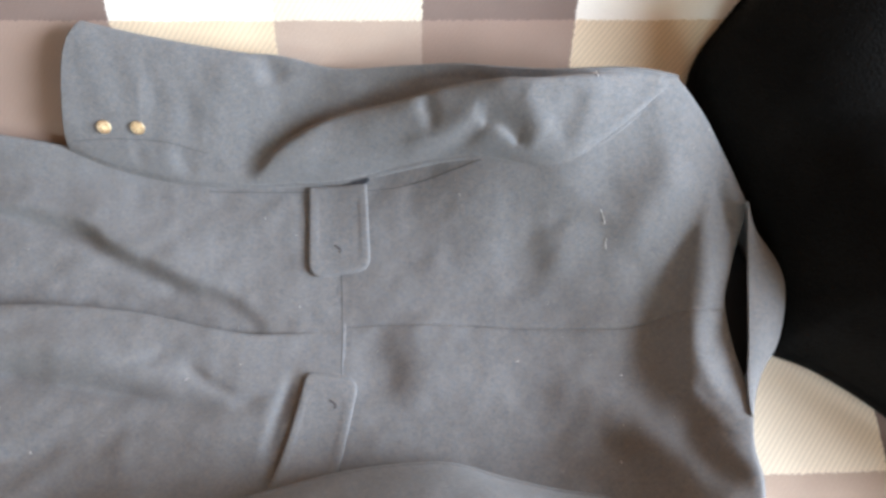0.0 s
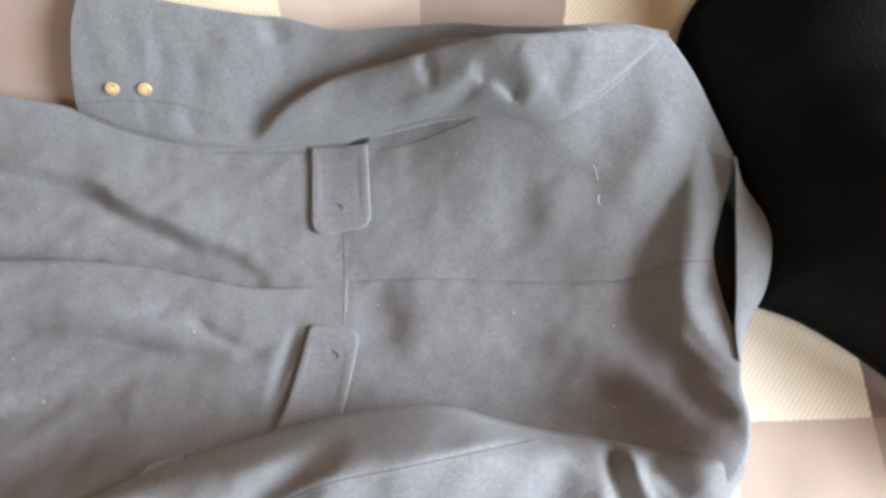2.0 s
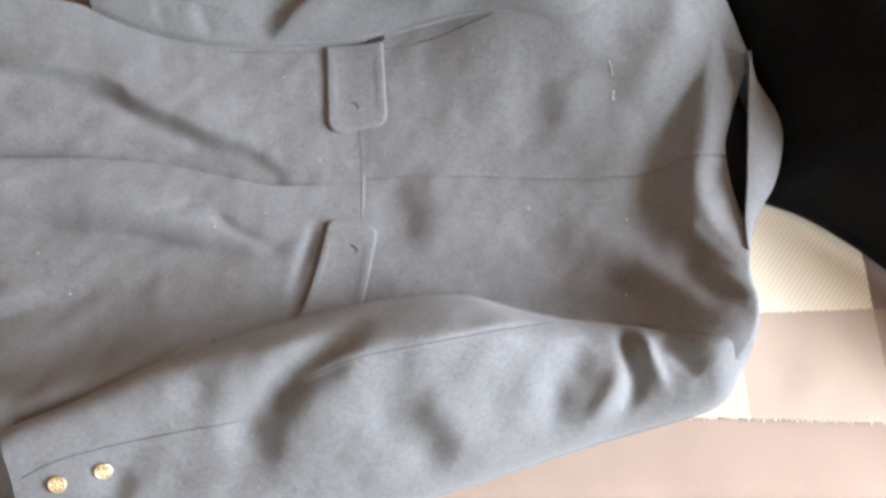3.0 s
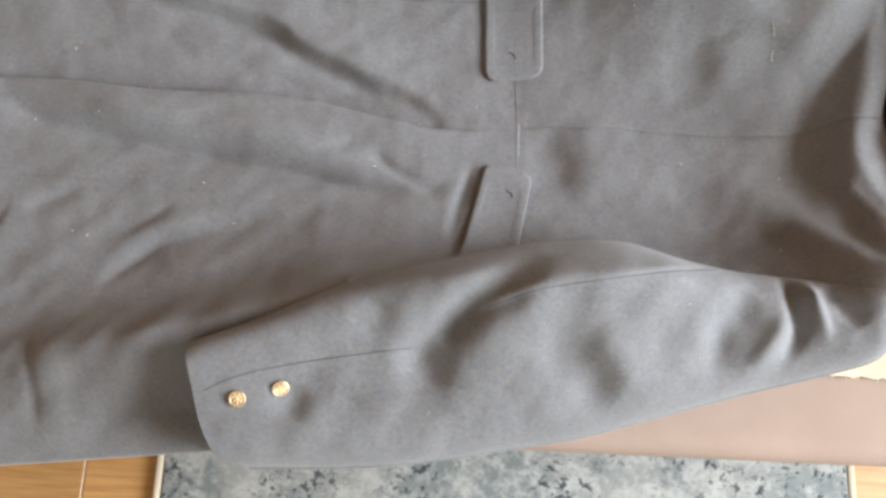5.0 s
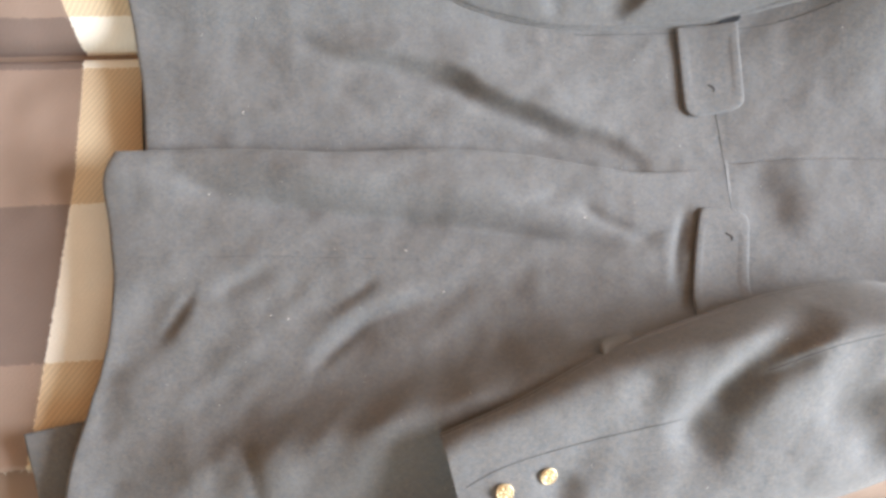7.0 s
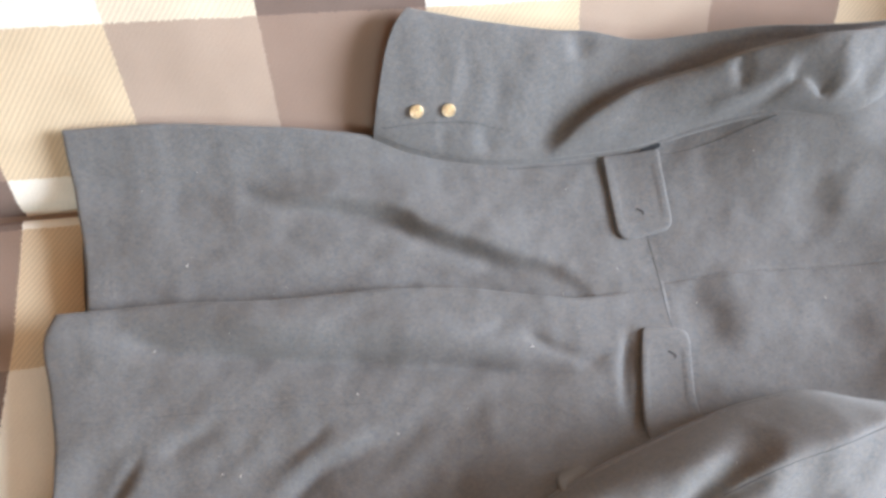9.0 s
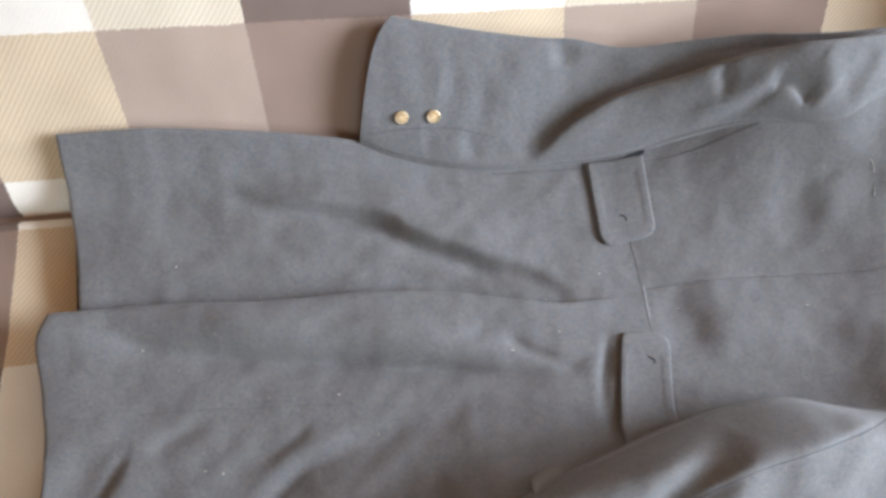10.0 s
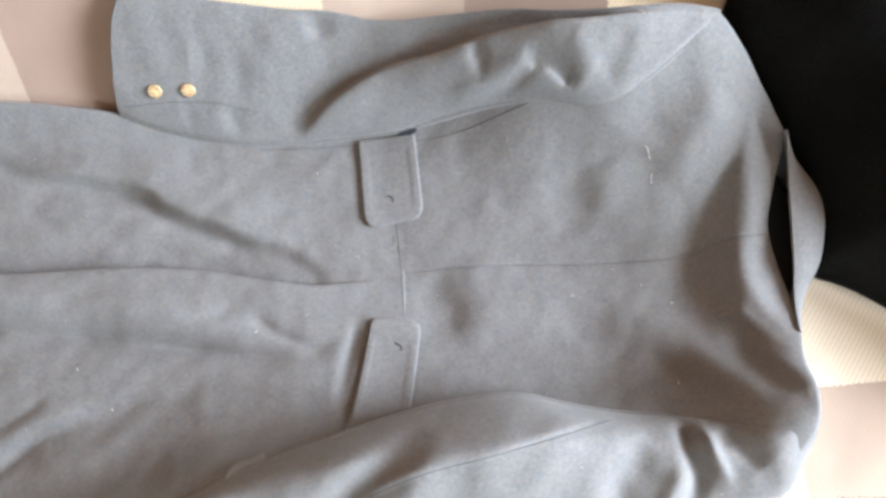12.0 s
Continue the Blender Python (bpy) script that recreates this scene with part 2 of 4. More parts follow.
def coons(bottom, top, left, right, nu, nv):
    """A four-sided sheet between its four edges, in plan."""
    u, v = edged(nu), edged(nv)
    b, t = spline(bottom, u), spline(top, u)
    l = spline(left, v) if left else b[0] + (t[0] - b[0]) * v[:, None]
    r = spline(right, v) if right else b[-1] + (t[-1] - b[-1]) * v[:, None]
    l = l + (b[0] - l[0]) * (1 - v[:, None]) + (t[0] - l[-1]) * v[:, None]
    r = r + (b[-1] - r[0]) * (1 - v[:, None]) + (t[-1] - r[-1]) * v[:, None]
    U, V = u[None, :, None], v[:, None, None]
    P = (1 - V) * b[None] + V * t[None] + (1 - U) * l[:, None] + U * r[:, None]
    P -= (1 - U) * (1 - V) * b[0] + U * (1 - V) * b[-1] + (1 - U) * V * t[0] + U * V * t[-1]
    return P[..., 0], P[..., 1], u, v


def rolled(X, Y, Z, sides, depth, reach):
    """Lets the edges named (b, t, l, r) bend down a little, as sewn cloth does."""
    nv, nu = X.shape
    d = np.full(X.shape, 9.0)
    for side in sides:
        ex, ey = {"b": (X[:1], Y[:1]), "t": (X[-1:], Y[-1:]), "l": (X[:, :1], Y[:, :1]), "r": (X[:, -1:], Y[:, -1:])}[side]
        d = np.minimum(d, np.hypot(X - ex, Y - ey))
    return Z - depth * np.clip(1 - d / reach, 0, 1) ** 2


def fallen(X, Y, Z, sides, out=0.004):
    """Carries the edges named down to what lies beneath."""
    for side in sides:
        turn = {"b": lambda a: a[::-1], "t": lambda a: a, "l": lambda a: a.T[::-1], "r": lambda a: a.T}[side]
        back = {"b": lambda a: a[::-1], "t": lambda a: a, "l": lambda a: a[::-1].T, "r": lambda a: a.T}[side]
        x, y, z = turn(X), turn(Y), turn(Z)
        dx, dy = x[-1] - x[-4], y[-1] - y[-4]
        n = np.maximum(np.hypot(dx, dy), 1e-6)
        dx, dy = dx / n, dy / n
        low = support(x[-1], y[-1]) + 0.002
        for o, f in ((0.5, 0.12), (0.85, 0.35), (1.0, 0.65), (0.8, 1.0)):
            x, y = np.vstack([x, turn(X)[-1] + dx * out * o]), np.vstack([y, turn(Y)[-1] + dy * out * o])
            z = np.vstack([z, turn(Z)[-1] + (np.minimum(low, turn(Z)[-1]) - turn(Z)[-1]) * f])
        X, Y, Z = back(x), back(y), back(z)
    return X, Y, Z


def sheet_part(name, XYZ, mat, parent, label="", thick=0.003, extra=()):
    v, f = grid_mesh(*XYZ)
    vs, fs, n = [v], [f], len(v)
    for e in extra:
        ev, ef = grid_mesh(*e)
        vs.append(ev)
        fs.append(ef + n)
        n += len(ev)
    me = bpy.data.meshes.new(name)
    me.from_pydata(np.vstack(vs).tolist(), [], np.vstack(fs).tolist())
    me.materials.append(mat)
    me.polygons.foreach_set("use_smooth", [True] * len(me.polygons))
    ob = new(name, me)
    ob.parent = parent
    if thick:
        m = ob.modifiers.new("thickness", "SOLIDIFY")
        m.thickness, m.offset = thick, -1.0
    return tagged(ob, label)


def tree_of(*obs):
    """Something to drop points on to."""
    vs, fs = [], []
    for o in obs:
        n = len(vs)
        vs += [v.co.copy() for v in o.data.vertices]
        fs += [[i + n for i in p.vertices] for p in o.data.polygons]
    return BVHTree.FromPolygons(vs, fs)


def onto(tree, x, y):
    hit, normal, _, _ = tree.ray_cast(Vector((x, y, 2.0)), Vector((0, 0, -1)))
    if hit is None:
        return Vector((x, y, 0.4)), Vector((0, 0, 1))
    return hit, normal if normal.z > 0 else -normal


def thread_line(name, tree, pts, radius, mat, parent, lift=0.0, n=40, label=""):
    """A thin round line that follows a surface."""
    path = [onto(tree, *p)[0] + Vector((0, 0, lift)) for p in spline(pts, n)]
    bm = bmesh.new()
    rings = []
    for i, p in enumerate(path):
        d = (path[min(i + 1, n - 1)] - path[max(i - 1, 0)]).normalized()
        a = d.cross(Vector((0, 0, 1))).normalized()
        b = a.cross(d)
        rings.append([bm.verts.new(p + radius * (math.cos(w) * a + math.sin(w) * b)) for w in (0, 1.257, 2.513, 3.77, 5.027)])
    for r, q in zip(rings, rings[1:]):
        for i in range(5):
            bm.faces.new((r[i], r[(i + 1) % 5], q[(i + 1) % 5], q[i]))
    return part(name, bm, mat, parent, label)


# ---- the support: a sofa's seat and sloping back ----
SEAT, CREASE, BACK, FRONT = 0.385, 0.280, 46.0, -0.205
RISE = math.tan(radians(BACK))


def support(x, y):
    """Height of the blanket's top."""
    u = (np.asarray(y, float) - CREASE) * RISE
    z = SEAT + (u + np.sqrt(u * u + 0.010 ** 2)) / 2
    return np.where(np.asarray(y) < FRONT + 0.02, SEAT - 0.035, z)


NECK_Y = [0.02, 0.063, 0.090, 0.138, 0.184, 0.223, 0.27]
NECK_FOOT = [0.222, 0.180, 0.170, 0.186, 0.212, 0.233, 0.244]
NECK_CREST = [0.262, 0.228, 0.226, 0.230, 0.237, 0.247, 0.262]


def neck_rise(x, y):
    """The back climbs to the collar: steeply below the nape, gently towards the shoulders."""
    foot, crest = np.interp(y, NECK_Y, NECK_FOOT), np.interp(y, NECK_Y, NECK_CREST)
    t = np.clip((x - foot) / (crest - foot), 0, 1)
    near = step(-0.03, 0.07, y) * step(0.27, 0.205, y)
    lip = near * 0.36 * (crest - foot)
    return lip * t ** 2.2 + (0.045 - lip) * step(0.06, 0.28, x)


def body_height(x, y):
    """Height of the coat's back as it lies over seat and back, without its folds."""
    u = (y - CREASE) * RISE
    seat = 0.399 - 0.009 * np.exp(-((x + 0.14) / 0.16) ** 2 - ((y - 0.10) / 0.10) ** 2) + 0.10 * np.clip(y - 0.2, 0, 1)
    back = SEAT + (u + np.sqrt(u * u + 0.0001)) / 2 + 0.012
    z = (seat + back + np.sqrt((seat - back) ** 2 + 0.014 ** 2)) / 2
    z = z + 0.095 * np.exp(-((x - 0.12) / 0.15) ** 2 - ((y - 0.325) / 0.10) ** 2) + neck_rise(x, y) + 0.055 * np.exp(-((x - 0.25) / 0.08) ** 2 - ((y + 0.035) / 0.05) ** 2)
    return z + fold(x, y, [(-0.60, -0.14), (-0.40, -0.10), (-0.255, -0.065), (-0.10, -0.05), (0.19, -0.04)], 0.031, 0.055, 0.058, 0.3)


# ---- room ----
def room():
    tagged(part("wall_back", box(-2, 1.6, 0, 3.0, 1.7, 2.5), PAINT, smooth=False), kind="structure")
    tagged(part("wall_left", box(-2.1, -3.4, 0, -2, 1.7, 2.5), PAINT, smooth=False), kind="structure")
    bm = bmesh.new()
    for b in ((-2, -3.4, 0, 3.0, -3.3, 0.95), (-2, -3.4, 2.35, 3.0, -3.3, 2.5), (-2, -3.4, 0.95, -0.95, -3.3, 2.35), (0.35, -3.4, 0.95, 3.0, -3.3, 2.35)):
        c = box(*b)
        me = bpy.data.meshes.new("piece")
        c.to_mesh(me)
        c.free()
        bm.from_mesh(me)
        bpy.data.meshes.remove(me)
    tagged(part("wall_front", bm, PAINT, smooth=False), kind="structure")
    win = tagged(new("window_2"), "white framed window in the front wall", "window", kind="structure")
    for b in ((-0.95, -3.38, 0.95, -0.89, -3.32, 2.35), (0.29, -3.38, 0.95, 0.35, -3.32, 2.35), (-0.89, -3.38, 0.95, 0.29, -3.32, 1.01), (-0.89, -3.38, 2.29, 0.29, -3.32, 2.35), (-0.32, -3.38, 1.01, -0.28, -3.32, 2.29)):
        part("window_frame", box(*b, 0.006), FRAME, win, smooth=False)
    bm = bmesh.new()
    for b in ((3.0, -3.4, 0, 3.1, 1.7, 0.90), (3.0, -3.4, 2.44, 3.1, 1.7, 2.5), (3.0, -3.4, 0.90, 3.1, -1.40, 2.44), (3.0, 0.64, 0.90, 3.1, 1.7, 2.44)):
        c = box(*b)
        me = bpy.data.meshes.new("piece")
        c.to_mesh(me)
        c.free()
        bm.from_mesh(me)
        bpy.data.meshes.remove(me)
    tagged(part("wall_right", bm, PAINT, smooth=False), kind="structure")
    tagged(part("ceiling", box(-2.1, -3.4, 2.5, 3.1, 1.7, 2.6), CEILING, smooth=False), kind="structure")
    win = tagged(new("window_1"), "white framed window in the side wall", "window", kind="structure")
    for b in ((3.02, -1.40, 0.90, 3.08, -1.34, 2.44), (3.02, 0.58, 0.90, 3.08, 0.64, 2.44), (3.02, -1.34, 0.90, 3.08, 0.58, 0.96), (3.02, -1.34, 2.38, 3.08, 0.58, 2.44), (3.02, -0.40, 0.96, 3.08, -0.36, 2.38)):
        part("window_frame", box(*b, 0.006), FRAME, win, smooth=False)


room()


# ---- sofa, blanket, black garment ----
def sofa():
    s = thing("sofa", "sofa with pinkish beige cloth seat under a plaid blanket", "sofa")
    part("seat", box(-1.25, FRONT, 0.16, 1.25, 0.60, SEAT - 0.015, 0.028, 5), UPHOLSTERY, s)
    part("base", box(-1.23, FRONT + 0.03, 0.05, 1.23, 0.70, 0.157, 0.01), UPHOLSTERY, s)
    bm = box(-1.25, 0.0, -0.05, 1.25, 0.16, 0.62, 0.03, 5)
    bmesh.ops.transform(bm, matrix=pose(0, CREASE + 0.026, SEAT - 0.012, -(90 - BACK)), verts=bm.verts)
    part("backrest", bm, UPHOLSTERY, s)
    for x in (-1.15, 1.09):
        for y in (FRONT + 0.06, 0.55):
            part("leg", box(x, y, 0.0, x + 0.06, y + 0.06, 0.05, 0.004), OAK, s)


def blanket():
    """A sheet over seat, crease and back. Its columns and rows carry the check."""
    nx, edges = 300, [-0.755, -0.612, -0.474, -0.314, -0.161, -0.023, 0.119, 0.280, 0.423]
    ys = np.concatenate([np.linspace(-0.125, 0.235, 90), np.linspace(0.238, 0.270, 14), [0.274, 0.277, 0.280, 0.283, 0.287], np.linspace(0.291, 0.66, 90)])
    x = np.linspace(-1.15, 1.05, nx)
    X, Y = np.meshgrid(x, ys)
    first = np.clip(1 - (Y - ys[0]) / 0.05, 0, 1)
    # the woven edge lies a little uneven
    Y = Y + first * (0.006 * np.sin(X * 9) + 0.0035 * cloth_noise(X, Y * 0, 120) + 0.012 * (X + 0.2))
    u = (Y - CREASE) * RISE
    Z = SEAT + (u + np.sqrt(u * u + 0.010 ** 2)) / 2 - 0.006 - 0.022 * np.exp(-((Y - CREASE - 0.001) / 0.005) ** 2)
    Z = Z + 0.0022 * cloth_noise(X, Y, 9, 3.0) + 0.0012 * cloth_noise(X, Y, 26, 5.0)
    arc = np.where(Y > CREASE, CREASE + 0.085 + (Y - CREASE) / math.cos(radians(BACK)), Y)
    rows_at = [-0.185, -0.039, 0.117, 0.264, 0.280 + 0.085 + 0.039, 0.280 + 0.085 + 0.187, 0.280 + 0.085 + 0.335, 0.280 + 0.085 + 0.483, 1.2]
    skew = 0.028 * (X + 0.75) * np.clip((0.15 - Y) / 0.15, 0, 1)
    V = np.interp(arc - skew, rows_at, range(9))
    splay = 1 - np.clip(0.15 - Y, 0, 0.3) * 0.13 - np.clip(Y - 0.28, 0, 0.5) * 0.28
    ex = [-1.199, -1.05, -0.90] + edges + [0.57, 0.717, 0.864, 1.01, 1.16]
    U = np.interp((X + 0.1) * splay - 0.1, ex, np.arange(len(ex)) - 3.0)
    v, f = grid_mesh(X, Y, Z)
    me = bpy.data.meshes.new("plaid_blanket")
    me.from_pydata(v.tolist(), [], f.tolist())
    loops = np.array([l.vertex_index for l in me.loops])
    for name, a, b in (("check", U, V), ("cloth", X, arc)):
        me.uv_layers.new(name=name).data.foreach_set("uv", np.stack([a.ravel()[loops], b.ravel()[loops]], 1).ravel())
    me.materials.append(PLAID)
    me.polygons.foreach_set("use_smooth", [True] * len(me.polygons))
    ob = new("plaid_blanket", me)
    m = ob.modifiers.new("thickness", "SOLIDIFY")
    m.thickness, m.offset = 0.003, -1.0
    tagged(ob, "brown, tan and cream checked woven blanket over the sofa", "blanket")
    # short loose threads along the front edge
    bm = bmesh.new()
    rnd = random.Random(5)
    for i in range(0, nx - 1):
        for _ in range(2):
            px = X[0, i] + rnd.random() * 0.007
            p = Vector((px, Y[0, i] + 0.001, Z[0, i] - 0.0008))
            q = p + Vector((rnd.uniform(-0.002, 0.002), -rnd.uniform(0.001, 0.006), rnd.uniform(-0.001, 0.0005)))
            w = Vector((0.0008, 0, 0))
            up = Vector((0, 0, 0.0006))
            a = [bm.verts.new(c) for c in (p - w, p + w, p + up, q)]
            for t in ((0, 1, 3), (1, 2, 3), (2, 0, 3)):
                bm.faces.new([a[j] for j in t])
    tagged(part("fringe", bm, material("fringe_thread", (0.7, 0.62, 0.52), 0.95), ob, "short loose cream threads"), kind="stuff")


def black_garment():
    # the unseen right end is added to shade the blanket from the window
    X, Y, u, v = coons([(0.325, 0.112), (0.368, 0.095), (0.418, 0.062), (0.464, 0.024), (0.54, -0.04), (0.63, -0.15), (0.95, -0.19)],
                       [(0.335, 0.47), (0.42, 0.52), (0.60, 0.56), (0.95, 0.56)],
                       [(0.325, 0.112), (0.305, 0.21), (0.258, 0.315), (0.248, 0.37), (0.278, 0.412), (0.335, 0.47)], None, 70, 70)
    d = np.minimum(np.minimum(X - X[:, :1], np.hypot(X - X[:1], Y - Y[:1])), np.hypot(X - X[-1:], Y - Y[-1:]))
    Z = support(X, Y) + 0.014 + 0.18 * (1 - np.exp(-d / 0.056)) + 0.012 * cloth_noise(X, Y, 11, 2.0) * step(0, 0.04, d)
    Z += folds(X, Y, [([(0.40, 0.13), (0.50, 0.10), (0.62, 0.05)], 0.015, 0.02, 0.008), ([(0.36, 0.30), (0.46, 0.26), (0.6, 0.28)], 0.02, 0.02, 0.010)])
    # the pile stands up from the cloth, thickest where its edge shows
    rnd = random.Random(3)
    bm = bmesh.new()
    for _ in range(9000):
        i, j = rnd.randrange(1, X.shape[0] - 1), int(rnd.random() ** 2 * (X.shape[1] - 2)) + 1
        p = Vector((X[i, j], Y[i, j], Z[i, j]))
        a, b = Vector((X[i, j + 1], Y[i, j + 1], Z[i, j + 1])) - p, Vector((X[i + 1, j], Y[i + 1, j], Z[i + 1, j])) - p
        p = p + a * rnd.random() + b * rnd.random()
        n = a.cross(b).normalized()
        way = (n + Vector((rnd.uniform(-0.5, 0.5), rnd.uniform(-0.5, 0.5), rnd.uniform(-0.3, 0.3)))).normalized() * rnd.uniform(0.003, 0.007)
        side, up = way.orthogonal().normalized() * 0.0004, way.cross(way.orthogonal()).normalized() * 0.0004
        q = [bm.verts.new(c) for c in (p - side, p + side, p + up, p + way)]
        for t in ((0, 1, 3), (1, 2, 3), (2, 0, 3)):
            bm.faces.new([q[k] for k in t])
    X, Y, Z = fallen(X, Y, Z, "blt", 0.006)
    g = thing("black_garment", "black plush garment heaped in the corner of the sofa", "garment")
    sheet_part("cloth", (X, Y, Z), BLACK, g)
    tagged(part("plush_nap", bm, BLACK, g, "short standing black fur"), kind="stuff")


sofa()
blanket()
black_garment()


# ---- the coat ----
coat = thing("coat", "grey wool coat lying face down with gilt cuff buttons", "coat")
NOISE = 0.0020

BODICE = [
    ([(0.256, 0.233), (0.248, 0.180), (0.238, 0.137), (0.234, 0.099), (0.245, 0.068), (0.268, 0.040)], 0.013, 0.009, 0.0055),
    ([(0.243, 0.228), (0.224, 0.197), (0.204, 0.162), (0.200, 0.129), (0.201, 0.090), (0.212, 0.055)], 0.012, 0.030, -0.0030),
    ([(0.218, 0.042), (0.227, 0.012), (0.242, -0.014)], 0.011, 0.014, -0.0042),
    ([(0.172, 0.052), (0.200, 0.008), (0.216, -0.025)], 0.015, 0.018, 0.0038),
    ([(0.130, 0.036), (0.150, 0.020), (0.178, -0.006), (0.202, -0.029)], 0.014, 0.018, -0.0055),
    ([(0.240, 0.028), (0.252, 0.004), (0.256, -0.020)], 0.010, 0.010, 0.005),
    ([(0.202, 0.297), (0.174, 0.283), (0.155, 0.263), (0.142, 0.237)], 0.026, 0.028, -0.0060),
    ([(0.228, 0.272), (0.200, 0.235), (0.172, 0.196)], 0.030, 0.024, 0.0085),
    ([(0.070, 0.225), (0.080, 0.200), (0.096, 0.163)], 0.024, 0.028, -0.0034),
    ([(0.110, 0.225), (0.118, 0.175)], 0.024, 0.020, 0.0042),
    ([(-0.082, 0.124), (-0.068, 0.100), (-0.060, 0.055)], 0.028, 0.024, -0.0042),
    ([(-0.030, 0.150), (-0.026, 0.10), (-0.020, 0.05)], 0.055, 0.026, 0.0042),
    ([(0.262, 0.262), (0.276, 0.215)], 0.007, 0.007, -0.0055),
    ([(0.06, 0.09), (0.095, 0.051), (0.131, 0.010)], 0.024, 0.024, -0.0030),
]
SKIRT_UPPER = [
    ([(-0.520, 0.283), (-0.478, 0.266), (-0.420, 0.254), (-0.366, 0.240), (-0.328, 0.212), (-0.268, 0.187), (-0.215, 0.169), (-0.185, 0.150)], 0.040, 0.008, 0.0095),
    ([(-0.512, 0.266), (-0.478, 0.250), (-0.420, 0.240), (-0.373, 0.226), (-0.338, 0.200), (-0.272, 0.174), (-0.220, 0.154), (-0.187, 0.135)], 0.007, 0.012, -0.0060),
    ([(-0.66, 0.20), (-0.55, 0.19), (-0.42, 0.18)], 0.02, 0.02, 0.004),
    ([(-0.68, 0.168), (-0.50, 0.164), (-0.34, 0.158), (-0.20, 0.142)], 0.020, 0.030, -0.006),
]
SKIRT_LOWER = [
    ([(-0.655, 0.138), (-0.610, 0.116), (-0.535, 0.101), (-0.440, 0.086), (-0.334, 0.069), (-0.255, 0.056), (-0.185, 0.050)], 0.012, 0.022, -0.0090),
    ([(-0.635, 0.131), (-0.602, 0.114), (-0.540, 0.102), (-0.440, 0.086), (-0.334, 0.069), (-0.255, 0.056), (-0.185, 0.050)], 0.004, 0.008, -0.0058),
    ([(-0.60, 0.140), (-0.48, 0.126), (-0.36, 0.106), (-0.25, 0.085)], 0.018, 0.018, 0.0095),
    ([(-0.651, -0.023), (-0.637, -0.002), (-0.624, 0.021)], 0.0045, 0.0070, -0.0026),
    ([(-0.640, -0.030), (-0.615, 0.005)], 0.0120, 0.0144, 0.0030),
    ([(-0.606, 0.018), (-0.556, 0.040)], 0.0055, 0.0100, -0.0030),
    ([(-0.500, -0.003), (-0.478, 0.010), (-0.453, 0.028)], 0.0050, 0.0080, -0.0028),
    ([(-0.516, -0.065), (-0.504, -0.048), (-0.486, -0.033), (-0.462, -0.014), (-0.430, -0.002), (-0.390, 0.008), (-0.300, 0.026)], 0.0085, 0.0200, -0.0048),
    ([(-0.516, -0.065), (-0.504, -0.048), (-0.486, -0.033), (-0.462, -0.014), (-0.420, 0.001)], 0.0035, 0.0070, -0.0026),
    ([(-0.520, -0.045), (-0.490, -0.015), (-0.450, 0.008), (-0.390, 0.024)], 0.0120, 0.0120, 0.0036),
    ([(-0.500, -0.130), (-0.479, -0.107), (-0.451, -0.084), (-0.411, -0.068), (-0.360, -0.062)], 0.0100, 0.0220, -0.0045),
    ([(-0.470, -0.062), (-0.420, -0.036), (-0.360, -0.022)], 0.0180, 0.0160, 0.0036),
    ([(-0.582, -0.140), (-0.571, -0.127), (-0.560, -0.155), (-0.556, -0.205)], 0.0055, 0.0055, -0.0024),
    ([(-0.545, -0.12), (-0.538, -0.16), (-0.535, -0.20)], 0.016, 0.016, 0.0032),
    ([(-0.708, -0.136), (-0.692, -0.158), (-0.640, -0.203)], 0.0170, 0.0180, -0.0045),
    ([(-0.702, -0.118), (-0.693, -0.045), (-0.644, 0.004)], 0.020, 0.020, -0.0040),
    ([(-0.168, 0.067), (-0.196, 0.061), (-0.235, 0.078)], 0.006, 0.006, -0.0035),
    ([(-0.229, 0.078), (-0.251, 0.093)], 0.005, 0.005, -0.0035),
    ([(-0.265, 0.112), (-0.300, 0.095), (-0.33, 0.089)], 0.005, 0.006, -0.0020),
    ([(-0.36, -0.05), (-0.32, -0.075)], 0.020, 0.020, -0.004),
    ([(-0.44, -0.19), (-0.425, -0.13), (-0.37, -0.085)], 0.025, 0.025, -0.006),
    ([(-0.146, 0.085), (-0.158, 0.045), (-0.167, 0.005)], 0.006, 0.005, -0.0050),
]
